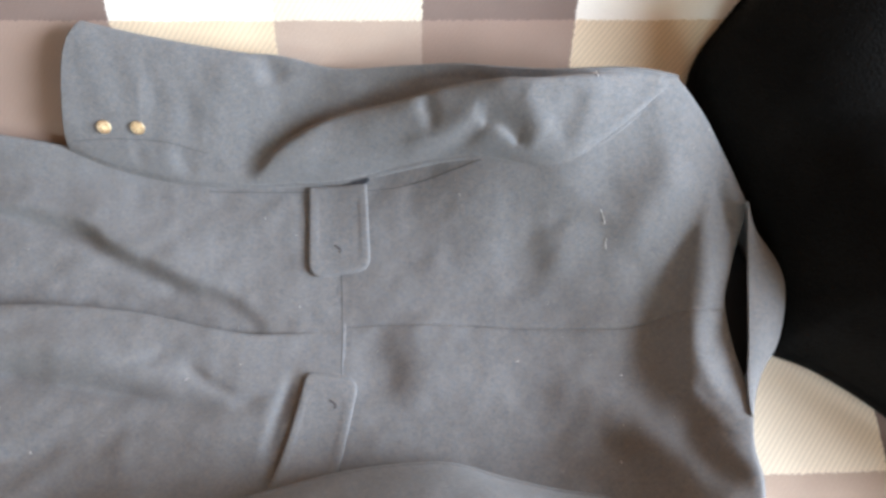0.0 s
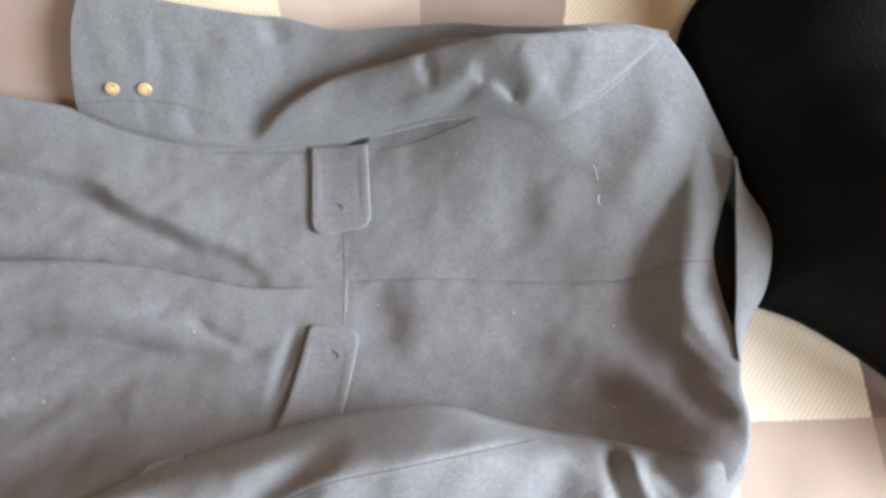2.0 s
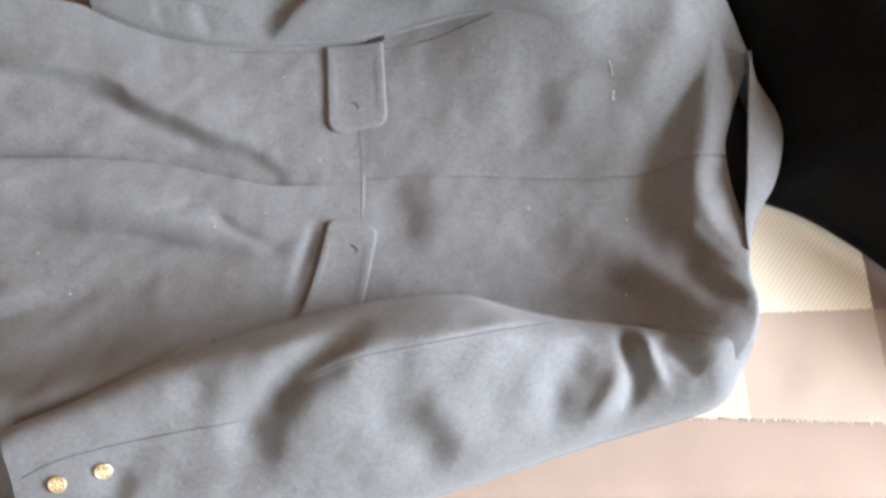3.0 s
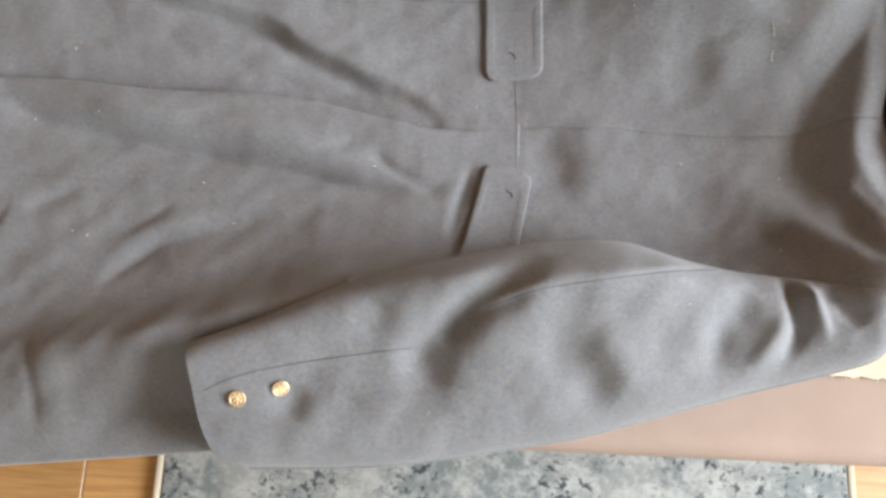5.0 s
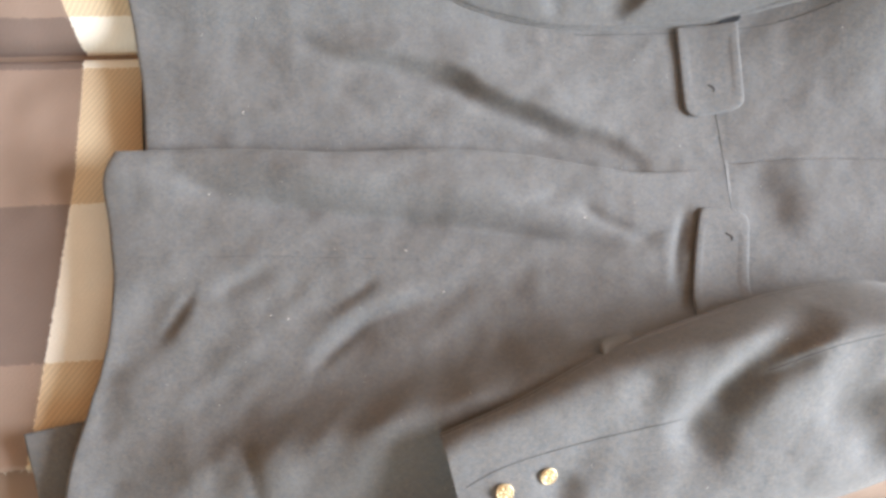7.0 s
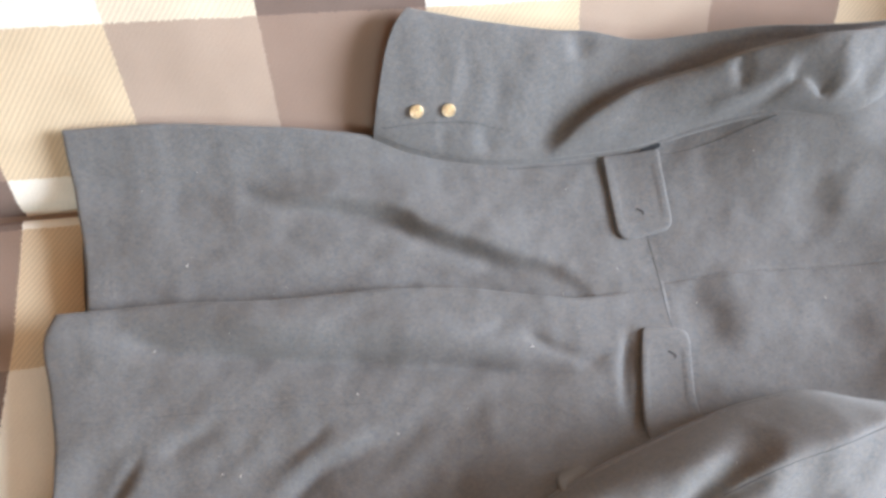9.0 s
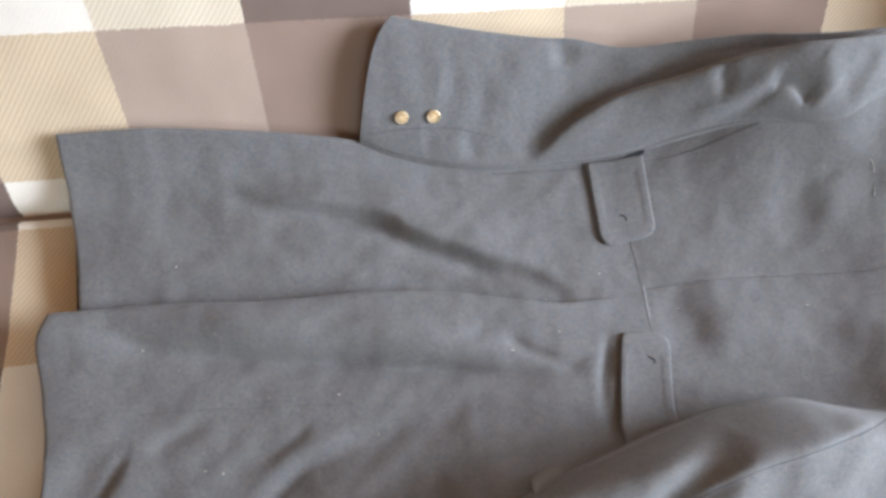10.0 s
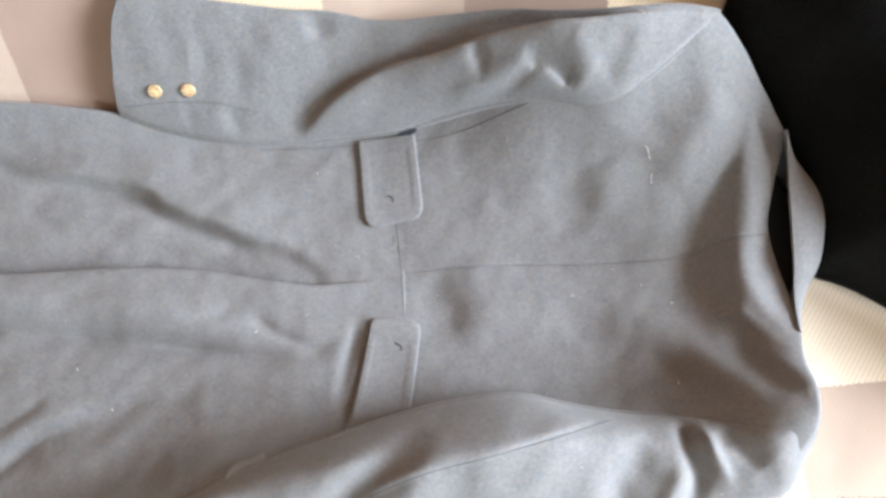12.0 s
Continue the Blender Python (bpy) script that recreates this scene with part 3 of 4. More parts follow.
SLEEVE_BACK = [
    ([(-0.200, 0.268), (-0.172, 0.295), (-0.140, 0.310), (-0.100, 0.320), (-0.040, 0.325), (0.044, 0.321), (0.10, 0.319), (0.14, 0.320), (0.185, 0.322)], 0.009, 0.038, 0.0190),
    ([(-0.222, 0.292), (-0.165, 0.320), (-0.096, 0.336), (-0.012, 0.341), (0.06, 0.337), (0.12, 0.334), (0.19, 0.332)], 0.036, 0.013, -0.0150),
    ([(0.036, 0.304), (0.056, 0.299), (0.074, 0.289)], 0.0060, 0.0060, -0.0125, 0.1),
    ([(0.068, 0.312), (0.080, 0.301), (0.096, 0.288)], 0.0100, 0.0065, 0.0032, 0.2),
    ([(-0.045, 0.289), (-0.002, 0.297), (0.016, 0.301), (0.038, 0.306)], 0.0090, 0.0050, 0.0070),
    ([(-0.045, 0.2825), (-0.005, 0.2885), (0.022, 0.2930), (0.040, 0.2980)], 0.0050, 0.0050, -0.0070),
    ([(0.120, 0.312), (0.114, 0.296), (0.104, 0.284)], 0.0110, 0.0110, -0.0040),
    ([(-0.014, 0.318), (-0.010, 0.312)], 0.0065, 0.0065, -0.0060, 0),
    ([(-0.10, 0.294), (-0.06, 0.299), (-0.02, 0.301)], 0.010, 0.012, -0.0020),
    ([(-0.172, 0.388), (-0.165, 0.355)], 0.016, 0.012, -0.006),
    ([(-0.30, 0.345), (-0.24, 0.325)], 0.022, 0.020, -0.0035),
    ([(-0.27, 0.310), (-0.265, 0.285)], 0.010, 0.010, -0.003),
    ([(-0.315, 0.312), (-0.310, 0.294)], 0.008, 0.008, -0.002),
]
SLEEVE_FRONT = [
    ([(-0.078, -0.024), (-0.108, -0.047), (-0.149, -0.077), (-0.166, -0.095), (-0.186, -0.119), (-0.198, -0.138)], 0.018, 0.015, -0.0120),
    ([(-0.070, -0.062), (-0.112, -0.092), (-0.145, -0.125)], 0.026, 0.014, 0.0050),
    ([(-0.190, -0.126), (-0.182, -0.134)], 0.016, 0.016, -0.0060, 0),
    ([(-0.160, -0.090), (-0.150, -0.080)], 0.014, 0.014, -0.0045, 0),
    ([(-0.073, -0.088), (-0.060, -0.114), (-0.038, -0.141), (-0.010, -0.156)], 0.0240, 0.0230, -0.0072),
    ([(-0.035, -0.085), (-0.012, -0.115), (0.022, -0.14)], 0.022, 0.016, 0.0060),
    ([(0.112, -0.050), (0.085, -0.084), (0.084, -0.128)], 0.0170, 0.0170, -0.0080),
    ([(0.138, -0.070), (0.130, -0.091), (0.112, -0.114)], 0.0090, 0.0090, 0.0050),
    ([(0.149, -0.022), (0.150, -0.058), (0.155, -0.084), (0.142, -0.108)], 0.0085, 0.0085, -0.0100),
    ([(0.161, -0.034), (0.168, -0.062), (0.182, -0.088)], 0.0070, 0.0070, 0.0065),
    ([(0.172, -0.042), (0.193, -0.057), (0.210, -0.076)], 0.0110, 0.0090, -0.0075),
    ([(-0.134, -0.0755), (-0.085, -0.0585), (-0.035, -0.049), (0.020, -0.038), (0.084, -0.025)], 0.0090, 0.0035, 0.0036, 0.1),
    ([(-0.30, -0.150), (-0.31, -0.185)], 0.0144, 0.0144, -0.0055),
    ([(-0.22, -0.075), (-0.245, -0.105)], 0.0140, 0.0140, -0.0030),
]


def wrinkles(X, Y, angle, long, short, seed=0.0):
    """Shallow drawn-out ripples that run at an angle."""
    c, k = math.cos(radians(angle)), math.sin(radians(angle))
    return cloth_noise((X * c + Y * k) * long, (Y * c - X * k) * short, 1.0, seed)


def body_z(X, Y, rows, lift=0.0):
    z = body_height(X, Y) + lift + folds(X, Y, rows) + NOISE * cloth_noise(X, Y, 17, 1.0) + 0.0008 * cloth_noise(X, Y, 55, 4.0)
    z = z + 0.0024 * wrinkles(X, Y, -12, 7, 30, 21.0) * step(-0.05, -0.2, X) + (0.0008 + 0.0017 * step(-0.25, -0.4, X) * step(0.07, 0.0, Y)) * wrinkles(X, Y, 35, 14, 45, 33.0)
    return np.maximum(z, support(X, Y) + 0.005)


# lining and front panel corner beneath the back, and a strip of hem shade
X, Y, _, _ = coons([(-0.66, -0.185), (-0.40, -0.19), (-0.10, -0.14), (0.25, -0.05)], [(-0.66, 0.275), (-0.30, 0.27), (0.05, 0.27), (0.27, 0.25)], None, [(0.25, -0.05), (0.272, 0.05), (0.303, 0.11), (0.311, 0.16), (0.290, 0.23), (0.27, 0.25)], 50, 30)
sheet_part("lining", (X, Y, support(X, Y) + 0.001 + 0.035 * step(0.2, 0.265, X)), LINING_AND_SHADE, coat, "dark lining seen in the neck opening")
X, Y, _, _ = coons([(-0.738, -0.212), (-0.68, -0.22)], [(-0.778, -0.104), (-0.72, -0.094), (-0.66, -0.09)], [(-0.738, -0.212), (-0.757, -0.172), (-0.778, -0.104)], None, 14, 14)
sheet_part("panel_and_hem_shade", (X, Y, support(X, Y) + 0.007 + 0.002 * cloth_noise(X, Y, 30)), WOOL, coat, "corner of the front panel showing past the hem")
# dark strip put in for the shade beneath the upper hem edge
X, Y, _, _ = coons([(-0.672, 0.05), (-0.66, 0.05)], [(-0.676, 0.305), (-0.66, 0.305)], [(-0.672, 0.05), (-0.684, 0.16), (-0.687, 0.20), (-0.689, 0.26), (-0.676, 0.305)], None, 8, 20)
sheet_part("panel_and_hem_shade", (X, Y, support(X, Y) + 0.006), LINING_AND_SHADE, coat, "dark strip in place of the shade under the hem")

# skirt: the upper panel runs under the lower one along the back vent
X, Y, u, v = coons([(-0.679, 0.125), (-0.40, 0.12), (-0.097, 0.10)],
                   [(-0.690, 0.334), (-0.638, 0.334), (-0.583, 0.333), (-0.529, 0.328), (-0.472, 0.324), (-0.415, 0.317), (-0.383, 0.313), (-0.25, 0.298), (-0.10, 0.294)],
                   [(-0.679, 0.125), (-0.678, 0.155), (-0.680, 0.200), (-0.684, 0.236), (-0.689, 0.269), (-0.692, 0.304), (-0.690, 0.334)], [(-0.097, 0.10), (-0.097, 0.131), (-0.102, 0.183), (-0.10, 0.294)], 130, 56)
Z = rolled(X, Y, rolled(X, Y, body_z(X, Y, SKIRT_UPPER, -0.0004), "lt", 0.0012, 0.004), "r", 0.0005, 0.006)
skirt_upper = sheet_part("skirt_panel", fallen(X, Y, Z, "t"), WOOL, coat)
X, Y, u, v = coons([(-0.716, -0.252), (-0.605, -0.24), (-0.499, -0.228), (-0.382, -0.214), (-0.25, -0.19), (-0.11, -0.15)],
                   [(-0.703, 0.159), (-0.593, 0.158), (-0.503, 0.152), (-0.391, 0.152), (-0.306, 0.145), (-0.233, 0.130), (-0.183, 0.124), (-0.098, 0.129)],
                   [(-0.716, -0.252), (-0.727, -0.201), (-0.729, -0.148), (-0.715, -0.085), (-0.702, -0.03), (-0.699, 0.03), (-0.704, 0.072), (-0.713, 0.124), (-0.703, 0.159)],
                   [(-0.11, -0.15), (-0.105, 0.0), (-0.099, 0.084), (-0.098, 0.129)], 130, 96)
Z = body_z(X, Y, SKIRT_LOWER, 0.0050 * step(-0.11, -0.22, X)) + 0.0055 * step(-0.11, -0.25, X) * np.exp(-((v[:, None] - 0.97) / 0.06) ** 2)
Z = Z - 0.03 * step(-0.195, -0.255, Y)
Z = rolled(X, Y, rolled(X, Y, Z, "tlb", 0.0013, 0.004), "r", 0.0005, 0.006)
skirt_lower = sheet_part("skirt_panel", fallen(X, Y, Z, "b", 0.002), WOOL, coat)

# back of the bodice, two panels that meet at the centre seam
SEAM = [(-0.103, 0.132), (-0.047, 0.134), (0.009, 0.133), (0.093, 0.129), (0.168, 0.127), (0.198, 0.131), (0.223, 0.139), (0.265, 0.138)]
X, Y, u, v = coons(SEAM, [(-0.106, 0.290), (0.0, 0.308), (0.10, 0.325), (0.172, 0.327), (0.208, 0.326)],
                   [(-0.103, 0.132), (-0.108, 0.183), (-0.106, 0.23), (-0.106, 0.290)], [(0.265, 0.138), (0.266, 0.155), (0.277, 0.192), (0.291, 0.235), (0.285, 0.252), (0.265, 0.284), (0.239, 0.307), (0.208, 0.326)], 100, 60)
Z = rolled(X, Y, body_z(X, Y, BODICE) - 0.0004 * step(-0.092, -0.098, X), "br", 0.0013, 0.003)
bodice_upper = sheet_part("back_panel", fallen(X, Y, Z, "t"), WOOL, coat)
X, Y, u, v = coons([(-0.116, -0.06), (0.05, -0.06), (0.16, -0.06), (0.238, -0.070)], SEAM, [(-0.116, -0.06), (-0.111, 0.0), (-0.105, 0.084), (-0.103, 0.132)],
                   [(0.238, -0.070), (0.250, -0.047), (0.258, -0.023), (0.265, 0.006), (0.278, 0.052), (0.269, 0.104), (0.265, 0.138)], 100, 60)
Z = rolled(X, Y, body_z(X, Y, BODICE) - 0.0004 * step(-0.092, -0.098, X), "tr", 0.0013, 0.003)
bodice_lower = sheet_part("back_panel", (X, Y, Z), WOOL, coat)


def shoulder_side(pts, name="shoulder"):
    """The turned side of a shoulder, from the back's outline down to the sofa."""
    c = spline(pts, 40)
    top = body_z(c[:, 0], c[:, 1], BODICE) - 0.0013
    d = np.gradient(c, axis=0)
    n = np.stack([-d[:, 1], d[:, 0]], 1) / np.hypot(d[:, 0], d[:, 1])[:, None]
    fr = np.array([0.0, 0.04, 0.14, 0.35, 0.7, 1.0])
    out = np.array([0.0, 0.003, 0.0055, 0.006, 0.002, -0.004])
    X = c[None, :, 0] + out[:, None] * n[None, :, 0]
    Y = c[None, :, 1] + out[:, None] * n[None, :, 1]
    low = np.minimum(support(c[:, 0], c[:, 1]) + 0.003, top)
    Z = top[None] + (low - top)[None] * fr[:, None]
    return sheet_part(name, (X, Y, Z), WOOL, coat)


shoulder_side([(0.200, 0.327), (0.208, 0.326), (0.239, 0.307), (0.265, 0.284), (0.285, 0.252), (0.291, 0.235)])
shoulder_side([(0.278, 0.052), (0.265, 0.006), (0.258, -0.023), (0.250, -0.047), (0.238, -0.070)])

# collar beyond the neck opening
X, Y, u, v = coons([(0.2735, 0.043), (0.279, 0.037)], [(0.287, 0.236), (0.290, 0.239)],
                   [(0.2735, 0.043), (0.278, 0.11), (0.282, 0.15), (0.286, 0.195), (0.287, 0.236)], [(0.279, 0.037), (0.294, 0.079), (0.311, 0.110), (0.323, 0.152), (0.319, 0.186), (0.300, 0.217), (0.290, 0.239)], 24, 60)
Z = body_height(X, Y) + 0.004 + 0.009 * step(0.055, 0.12, Y) - 0.014 * u[None, :] ** 2 + 0.0015 * cloth_noise(X, Y, 30)
collar = sheet_part("collar", fallen(X, Y, Z, "r", 0.003), WOOL, coat)


def sleeve(lower, upper, cuff, end, low_z, up_z, crown, rows, nu, nv):
    """A tube lying flat: a top sheet with its crown and folds, and an under sheet; open at the cuff."""
    X, Y, u, v = coons(lower, upper, cuff, end, nu, nv)
    V, U = v[:, None], u[None, :]
    base = low_z(X, Y, U) * (1 - V) + up_z(X, Y, U) * V
    bulge = np.clip(1 - np.abs(2 * V - 1) ** 2.6, 0, 1) ** 0.75
    Z = base + crown(U) * bulge + folds(X, Y, rows) * np.clip(bulge * 1.6, 0, 1) + (NOISE * cloth_noise(X, Y, 24, 7.0) + 0.0010 * cloth_noise(X, Y, 52, 9.0) + 0.0018 * wrinkles(X, Y, 60, 10, 34, 41.0) * step(0.02, 0.3, U)) * bulge
    under = np.maximum(np.minimum(base - 0.012 * bulge, Z - 0.006), 0.36)
    return (X, Y, Z), (X[::-1], Y[::-1], under[::-1])


top, under = sleeve([(-0.385, 0.313), (-0.351, 0.300), (-0.308, 0.290), (-0.266, 0.282), (-0.213, 0.279), (-0.155, 0.280), (-0.100, 0.281), (-0.045, 0.287), (0.009, 0.288), (0.045, 0.283), (0.106, 0.270), (0.145, 0.285), (0.200, 0.319)],
                    [(-0.343, 0.401), (-0.287, 0.392), (-0.235, 0.385), (-0.192, 0.380), (-0.155, 0.377), (-0.106, 0.367), (-0.045, 0.362), (0.008, 0.354), (0.058, 0.341), (0.107, 0.332), (0.171, 0.329), (0.208, 0.3265)],
                    [(-0.385, 0.313), (-0.377, 0.341), (-0.367, 0.369), (-0.357, 0.386), (-0.343, 0.401)], None,
                    lambda x, y, u: body_height(x, y) + 0.004 - 0.0060 * step(0.65, 0.82, u), lambda x, y, u: body_height(x, y) + 0.002,
                    lambda u: 0.011 + 0.005 * step(0.25, 0.6, u) - 0.016 * step(0.70, 0.95, u), SLEEVE_BACK, 260, 72)
sleeve_back = sheet_part("sleeve", fallen(*top, "t", 0.003), WOOL, coat, "sleeve lying against the sofa back", 0.0025, [under])
top, under = sleeve([(-0.345, -0.228), (-0.261, -0.224), (-0.188, -0.216), (-0.098, -0.199), (-0.027, -0.184), (0.085, -0.150), (0.195, -0.117), (0.236, -0.100), (0.254, -0.072)],
                    [(-0.400, -0.119), (-0.335, -0.094), (-0.254, -0.056), (-0.184, -0.033), (-0.103, -0.011), (-0.048, -0.002), (0.007, 0.000), (0.057, -0.013), (0.106, -0.023), (0.16, -0.030), (0.21, -0.040), (0.252, -0.040)],
                    [(-0.345, -0.228), (-0.368, -0.216), (-0.383, -0.188), (-0.391, -0.159), (-0.400, -0.119)], [(0.254, -0.072), (0.2555, -0.056), (0.252, -0.040)],
                    lambda x, y, u: 0.418 + 0.045 * step(0.75, 1.0, u) + 0 * x, lambda x, y, u: body_height(x, y) + (0.011 + 0.024 * step(0.2, 0.5, u)) * (1 - step(0.55, 0.85, u)) + 0.002 - 0.007 * step(0.8, 0.9, u),
                    lambda u: 0.044 - 0.020 * step(0.75, 0.95, u) - 0.016 * step(0.93, 1.0, u), SLEEVE_FRONT, 220, 90)
sleeve_front = sheet_part("sleeve", fallen(*top, "r", 0.002), WOOL, coat, "puffed sleeve hanging over the front edge of the seat", 0.0025, [under])


def outline_part(name, ring, base, height, mat, parent, label=""):
    """A flat sewn piece with a rounded outline that lies on the cloth beneath."""
    c = np.array(ring + ring[:1], float)
    d = np.concatenate([[0], np.cumsum(np.hypot(*np.diff(c, axis=0).T))])
    c = np.stack([np.interp(np.linspace(0, d[-1], 97)[:-1], d, c[:, i]) for i in (0, 1)], 1)
    mid = (c.min(0) + c.max(0)) / 2
    bm = bmesh.new()
    loops = []
    for inset, h in ((1.0, 0.0), (1.0, 0.40), (0.985, 0.72), (0.955, 0.93), (0.91, 1.0), (0.76, 0.99), (0.71, 0.93), (0.66, 0.80), (0.60, 0.80), (0.5, 0.80), (0.38, 0.80), (0.24, 0.80), (0.1, 0.80)):
        loops.append([])
        for p in c:
            q = mid + (p - mid) * inset
            loops[-1].append(bm.verts.new((q[0], q[1], base(*q) + height * h)))
    for a, b in zip(loops, loops[1:]):
        for i in range(len(a)):
            bm.faces.new((a[i], a[(i + 1) % len(a)], b[(i + 1) % len(a)], b[i]))
    z = base(*mid) + height * 0.80
    hub = bm.verts.new((*mid, z))
    for i in range(len(c)):
        bm.faces.new((loops[-1][i], loops[-1][(i + 1) % len(c)], hub))
    bmesh.ops.recalc_face_normals(bm, faces=bm.faces)
    return part(name, bm, mat, parent, label)


under_tree = tree_of(skirt_upper, skirt_lower, bodice_upper, bodice_lower)


def ground_z(x, y):
    return onto(under_tree, x, y)[0].z


def eased_z(x, y):
    """Height of the cloth beneath, evened out over a thumb's width, as stiff sewn cloth bridges it."""
    return float(np.mean([ground_z(x + i * 0.005, y + j * 0.005) for i in (-2, 0, 2) for j in (-2, 0, 2)]))


def rounded(corners, n=6):
    """A ring of points through corners (x, y, radius) that are rounded off."""
    out, m = [], len(corners)
    for i in range(m):
        p, a, b = (np.array(corners[j % m][:2], float) for j in (i, i - 1, i + 1))
        d0, d1 = (a - p) / np.hypot(*(a - p)), (b - p) / np.hypot(*(b - p))
        for t in np.linspace(0, 1, n):
            out.append(tuple(p + corners[i][2] * (d0 * (1 - t) ** 2 + d1 * t ** 2)))
    return out


TABS = [(0.0012, [(-0.1395, 0.276, 0.001), (-0.1365, 0.180, 0.017), (-0.0735, 0.190, 0.013), (-0.0785, 0.276, 0.001)], (-0.107, 0.212)),
        (0.0020, [(-0.161, -0.035, 0.002), (-0.133, 0.087, 0.006), (-0.0815, 0.081, 0.015), (-0.102, -0.035, 0.002)], (-0.106, 0.057))]
for lift, ring, hole in TABS:
    tab = outline_part("belt_tab", rounded(ring), lambda x, y: eased_z(x, y) + 0.0004 + lift * float(step(-0.11, -0.15, x)), 0.0026, WOOL, coat, "half belt tab with a buttonhole")
    tt = tree_of(tab)
    thread_line("buttonhole", tt, [(hole[0] - 0.004, hole[1] + 0.003), (hole[0] + 0.002, hole[1] - 0.001), (hole[0] + 0.0015, hole[1] - 0.005)], 0.0008, THREAD, tab, -0.0001, 12, "dark worn buttonhole")

flap = rounded([(-0.262, -0.085, 0.002), (-0.260, -0.044, 0.010), (-0.228, -0.036, 0.008), (-0.228, -0.085, 0.002)])
outline_part("pocket_flap", flap, lambda x, y: ground_z(x, y) + 0.004, 0.005, FLAP, coat, "pale corner of a pocket flap under the sleeve")

# dark patch painted for the shaded gap under the sleeve, toned like the lining
for cx, cy, rx, ry in ((-0.088, 0.2775, 0.013, 0.0036),):
    ring = [(cx + rx * math.cos(a), cy + ry * math.sin(a) + 0.2 * rx * math.cos(a)) for a in np.linspace(0, 2 * math.pi, 12, endpoint=False)]
    outline_part("lining", ring, lambda x, y: ground_z(x, y) + 0.0005, 0.0015, LINING_AND_SHADE, coat, "dark patch for the shaded underarm gap and its lining")

# seams
sb, sf = tree_of(sleeve_back), tree_of(sleeve_front)
thread_line("seam", under_tree, [(-0.62, 0.052), (-0.544, 0.050), (-0.412, 0.042)], 0.0002, SEWN, coat, -0.0001, 60)
thread_line("seam", under_tree, [(-0.245, 0.274), (-0.19, 0.2725), (-0.1395, 0.272)], 0.0004, SEWN, coat, -0.0001, 40)
thread_line("seam", under_tree, [(-0.0785, 0.270), (-0.05, 0.270), (-0.036, 0.2715)], 0.0004, SEWN, coat, -0.0001, 20)
thread_line("seam", under_tree, [(-0.1035, 0.185), (-0.1005, 0.132), (-0.0995, 0.080)], 0.0005, SEWN, coat, -0.0001, 40)
thread_line("seam", sf, [(-0.381, -0.160), (-0.359, -0.149), (-0.332, -0.140), (-0.284, -0.129), (-0.240, -0.121), (-0.198, -0.114)], 0.0005, SEWN, sleeve_front, 0.0, 60)
thread_line("seam", sf, [(-0.132, -0.0775), (-0.085, -0.0615), (-0.035, -0.052), (0.020, -0.041), (0.084, -0.028)], 0.0005, SEWN, sleeve_front, 0.0, 60)
thread_line("seam", sb, [(-0.377, 0.315), (-0.331, 0.316), (-0.286, 0.314), (-0.24, 0.305)], 0.0004, SEWN, sleeve_back, 0.0, 40)
thread_line("seam", under_tree, [(-0.040, 0.271), (-0.016, 0.274), (0.018, 0.280), (0.066, 0.2865), (0.086, 0.284)], 0.0006, SEWN, coat, 0.0, 50)


def gilt_button(tree, x, y, parent, size=1.0):
    """A domed brass button: a rim, a tarnished ground and a raised device of leaves."""
    p, n = onto(tree, x, y)
    bm = bmesh.new()
    prof = [(0.0, 0.0040), (0.0030, 0.0039), (0.0052, 0.0035), (0.0062, 0.0031), (0.0066, 0.0038), (0.0073, 0.0042), (0.0080, 0.0036), (0.0082, 0.0024), (0.0074, 0.0012), (0.002, 0.0006)]
    rings = [[bm.verts.new((r * math.cos(a), r * math.sin(a), z)) for a in np.linspace(0, 2 * math.pi, 28, endpoint=False)] for r, z in prof[1:]]
    tip = bm.verts.new((0, 0, prof[0][1]))
    for i in range(28):
        bm.faces.new((tip, rings[0][i], rings[0][(i + 1) % 28])).material_index = 1
    for k, (a, b) in enumerate(zip(rings, rings[1:])):
        for i in range(28):
            bm.faces.new((a[i], b[i], b[(i + 1) % 28], a[(i + 1) % 28])).material_index = 1 if k < 3 else 0
    for k in range(7):
        w = k * math.tau / 7 + 0.3
        bmesh.ops.create_icosphere(bm, subdivisions=2, radius=1.0, matrix=pose(0.0040 * math.cos(w), 0.0040 * math.sin(w), 0.0040, 0, 0, math.degrees(w)) @ Matrix.Diagonal((0.0017, 0.0010, 0.0009, 1)))
    bmesh.ops.create_icosphere(bm, subdivisions=2, radius=1.0, matrix=Matrix.Translation((0, 0, 0.0042)) @ Matrix.Diagonal((0.0017, 0.0017, 0.0012, 1)))
    bmesh.ops.recalc_face_normals(bm, faces=bm.faces)
    m = Matrix.Translation(p - n * 0.0006) @ Vector((0, 0, 1)).rotation_difference(n).to_matrix().to_4x4() @ Matrix.Diagonal((size, size, size, 1))
    bmesh.ops.transform(bm, matrix=m, verts=bm.verts)
    ob = part("button", bm, GOLD, parent, "gilt domed cuff button with raised leaves")
    ob.data.materials.append(TARNISH)
    return ob


for x, y in ((-0.3395, 0.325), (-0.306, 0.3245)):
    gilt_button(sb, x, y, sleeve_back, 0.86)
for x, y in ((-0.350, -0.165), (-0.313, -0.154)):
    gilt_button(sf, x, y, sleeve_front, 0.92)


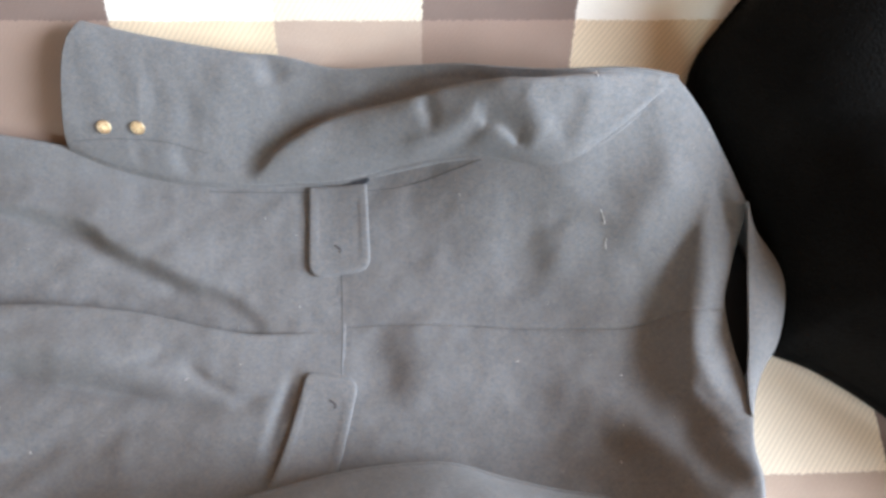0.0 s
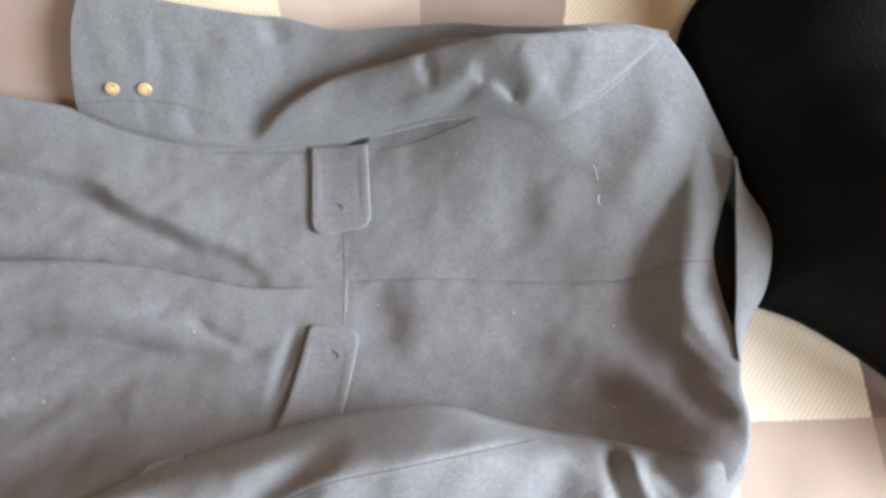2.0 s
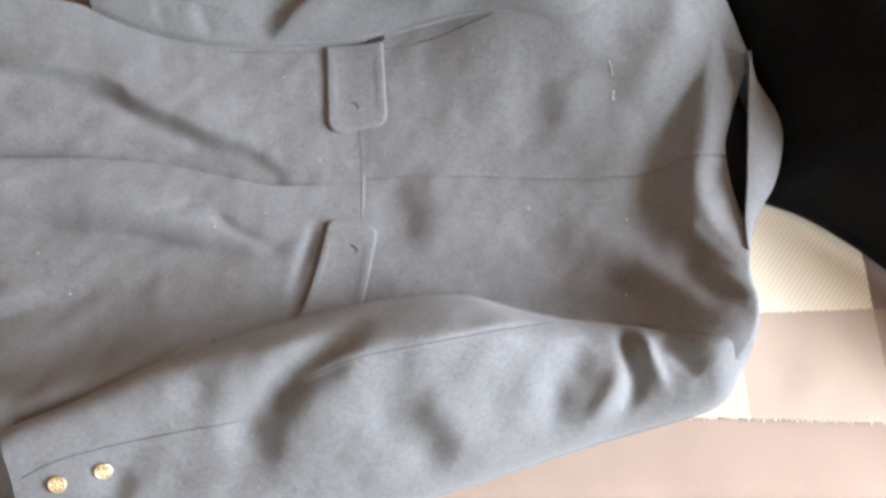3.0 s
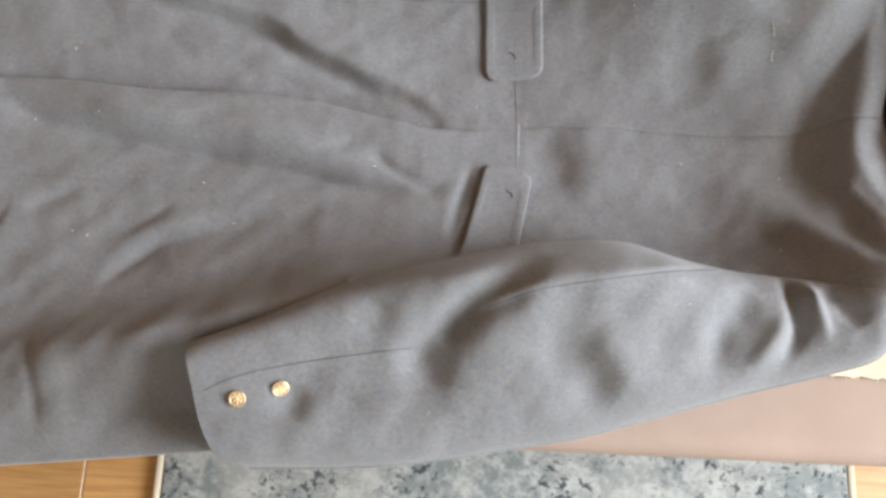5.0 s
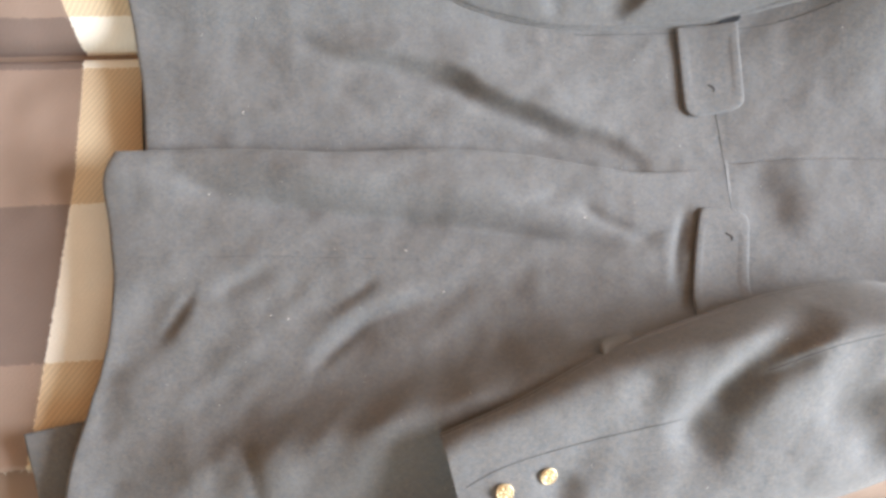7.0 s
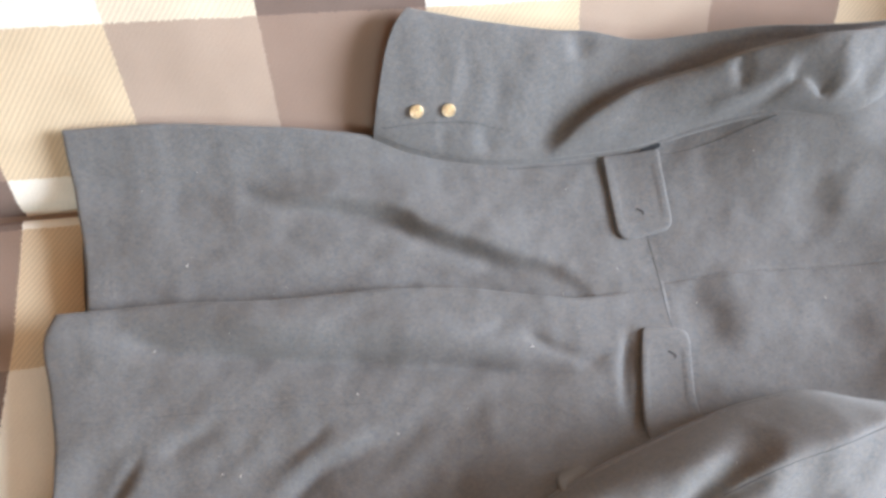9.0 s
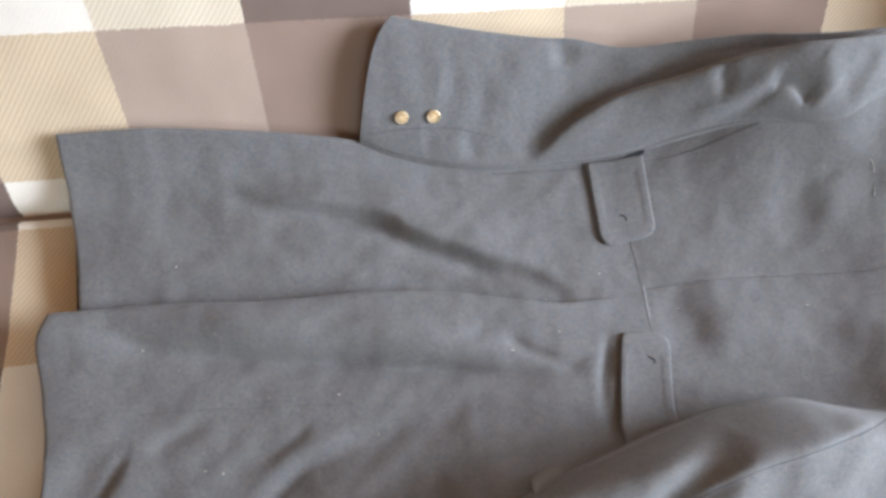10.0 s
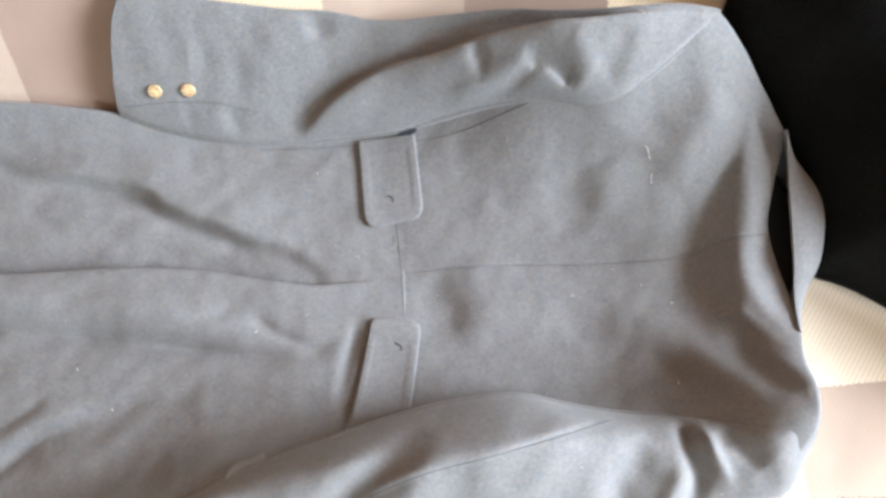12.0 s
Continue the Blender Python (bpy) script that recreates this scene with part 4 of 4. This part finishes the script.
# ---- floor, rug, lint ----
def floor():
    slab = tagged(part("floor", box(-2, -3.3, -0.06, 3.0, 1.6, -0.012), THREAD, smooth=False), "warm oak laminate floor", "floor", kind="structure")
    meshes = {}
    for r in range(25):
        y0, x = -3.298 + r * 0.1936, -2.0 + (0.017, 0.447, 0.877)[r % 3] - 1.286
        while x < 3.0:
            x0, x1 = max(x, -1.998), min(x + 1.285, 2.998)
            if x1 - x0 > 0.02:
                size = round(x1 - x0, 3), round(min(0.1926, 1.598 - y0), 4)
                if size not in meshes:
                    c = box(0, 0, -0.010, *size, 0.0, 0.0015, 1)
                    meshes[size] = bpy.data.meshes.new("plank")
                    c.to_mesh(meshes[size])
                    c.free()
                    meshes[size].materials.append(OAK)
                ob = new("plank", meshes[size])
                ob.parent, ob.location = slab, (x0, y0, 0)
            x += 1.286


def rug():
    g = thing("rug", "faded grey and white rug with charcoal flecks", "rug")
    part("rug_body", box(-0.575, -2.3, 0.001, 0.445, 0.05, 0.014, 0.004), RUG, g)
    for x0, x1 in ((-0.587, -0.576), (0.446, 0.457)):
        part("binding", box(x0, -2.3, 0.001, x1, 0.05, 0.013, 0.003), BINDING, g, "beige stitched edge")


def lint():
    tree = tree_of(skirt_upper, skirt_lower, bodice_upper, bodice_lower, sleeve_back, sleeve_front)
    rnd = random.Random(11)
    spots = [(-0.184, 0.244), (-0.144, 0.152), (0.016, 0.256), (0.133, 0.325), (0.171, 0.082), (0.162, 0.002), (0.073, 0.097), (-0.249, 0.079),
             (-0.425, 0.052), (-0.552, -0.006), (-0.536, -0.010), (-0.582, 0.198), (-0.614, 0.115), (-0.390, 0.011), (-0.691, -0.177), (-0.120, 0.034), (-0.122, 0.217)]
    spots = [(x, y, 0.0011) for x, y in spots] + [(rnd.uniform(-0.66, 0.25), rnd.uniform(-0.2, 0.3), 0.0005) for _ in range(70)]
    bm = bmesh.new()
    for x, y, s in spots:
        p, n = onto(tree, x, y)
        m = Matrix.Translation(p + n * s * 0.4) @ pose(0, 0, 0, 0, 0, rnd.uniform(0, 180)) @ Matrix.Diagonal((s * rnd.uniform(0.8, 1.8), s * 0.6, s * 0.5, 1))
        bmesh.ops.create_icosphere(bm, subdivisions=1, radius=0.8, matrix=m)
    for a, b, c in (((0.151, 0.234), (0.154, 0.228), (0.156, 0.222)), ((0.159, 0.210), (0.158, 0.206), (0.159, 0.201)), ((0.130, 0.326), (0.134, 0.325), (0.134, 0.321))):
        path = [onto(tree, *q)[0] + Vector((0, 0, 0.0006)) for q in spline([a, b, c], 9)]
        for p, q in zip(path, path[1:]):
            d = (q - p).normalized().cross(Vector((0, 0, 1))) * 0.00035
            up = Vector((0, 0, 0.0005))
            w = [bm.verts.new(k) for k in (p - d, p + d, p + up, q - d, q + d, q + up)]
            for f in ((0, 1, 4, 3), (1, 2, 5, 4), (2, 0, 3, 5)):
                bm.faces.new([w[i] for i in f])
    tagged(part("lint", bm, LINT), "white lint specks and hairs on the coat", "lint", kind="stuff")


rug()
lint()
floor()
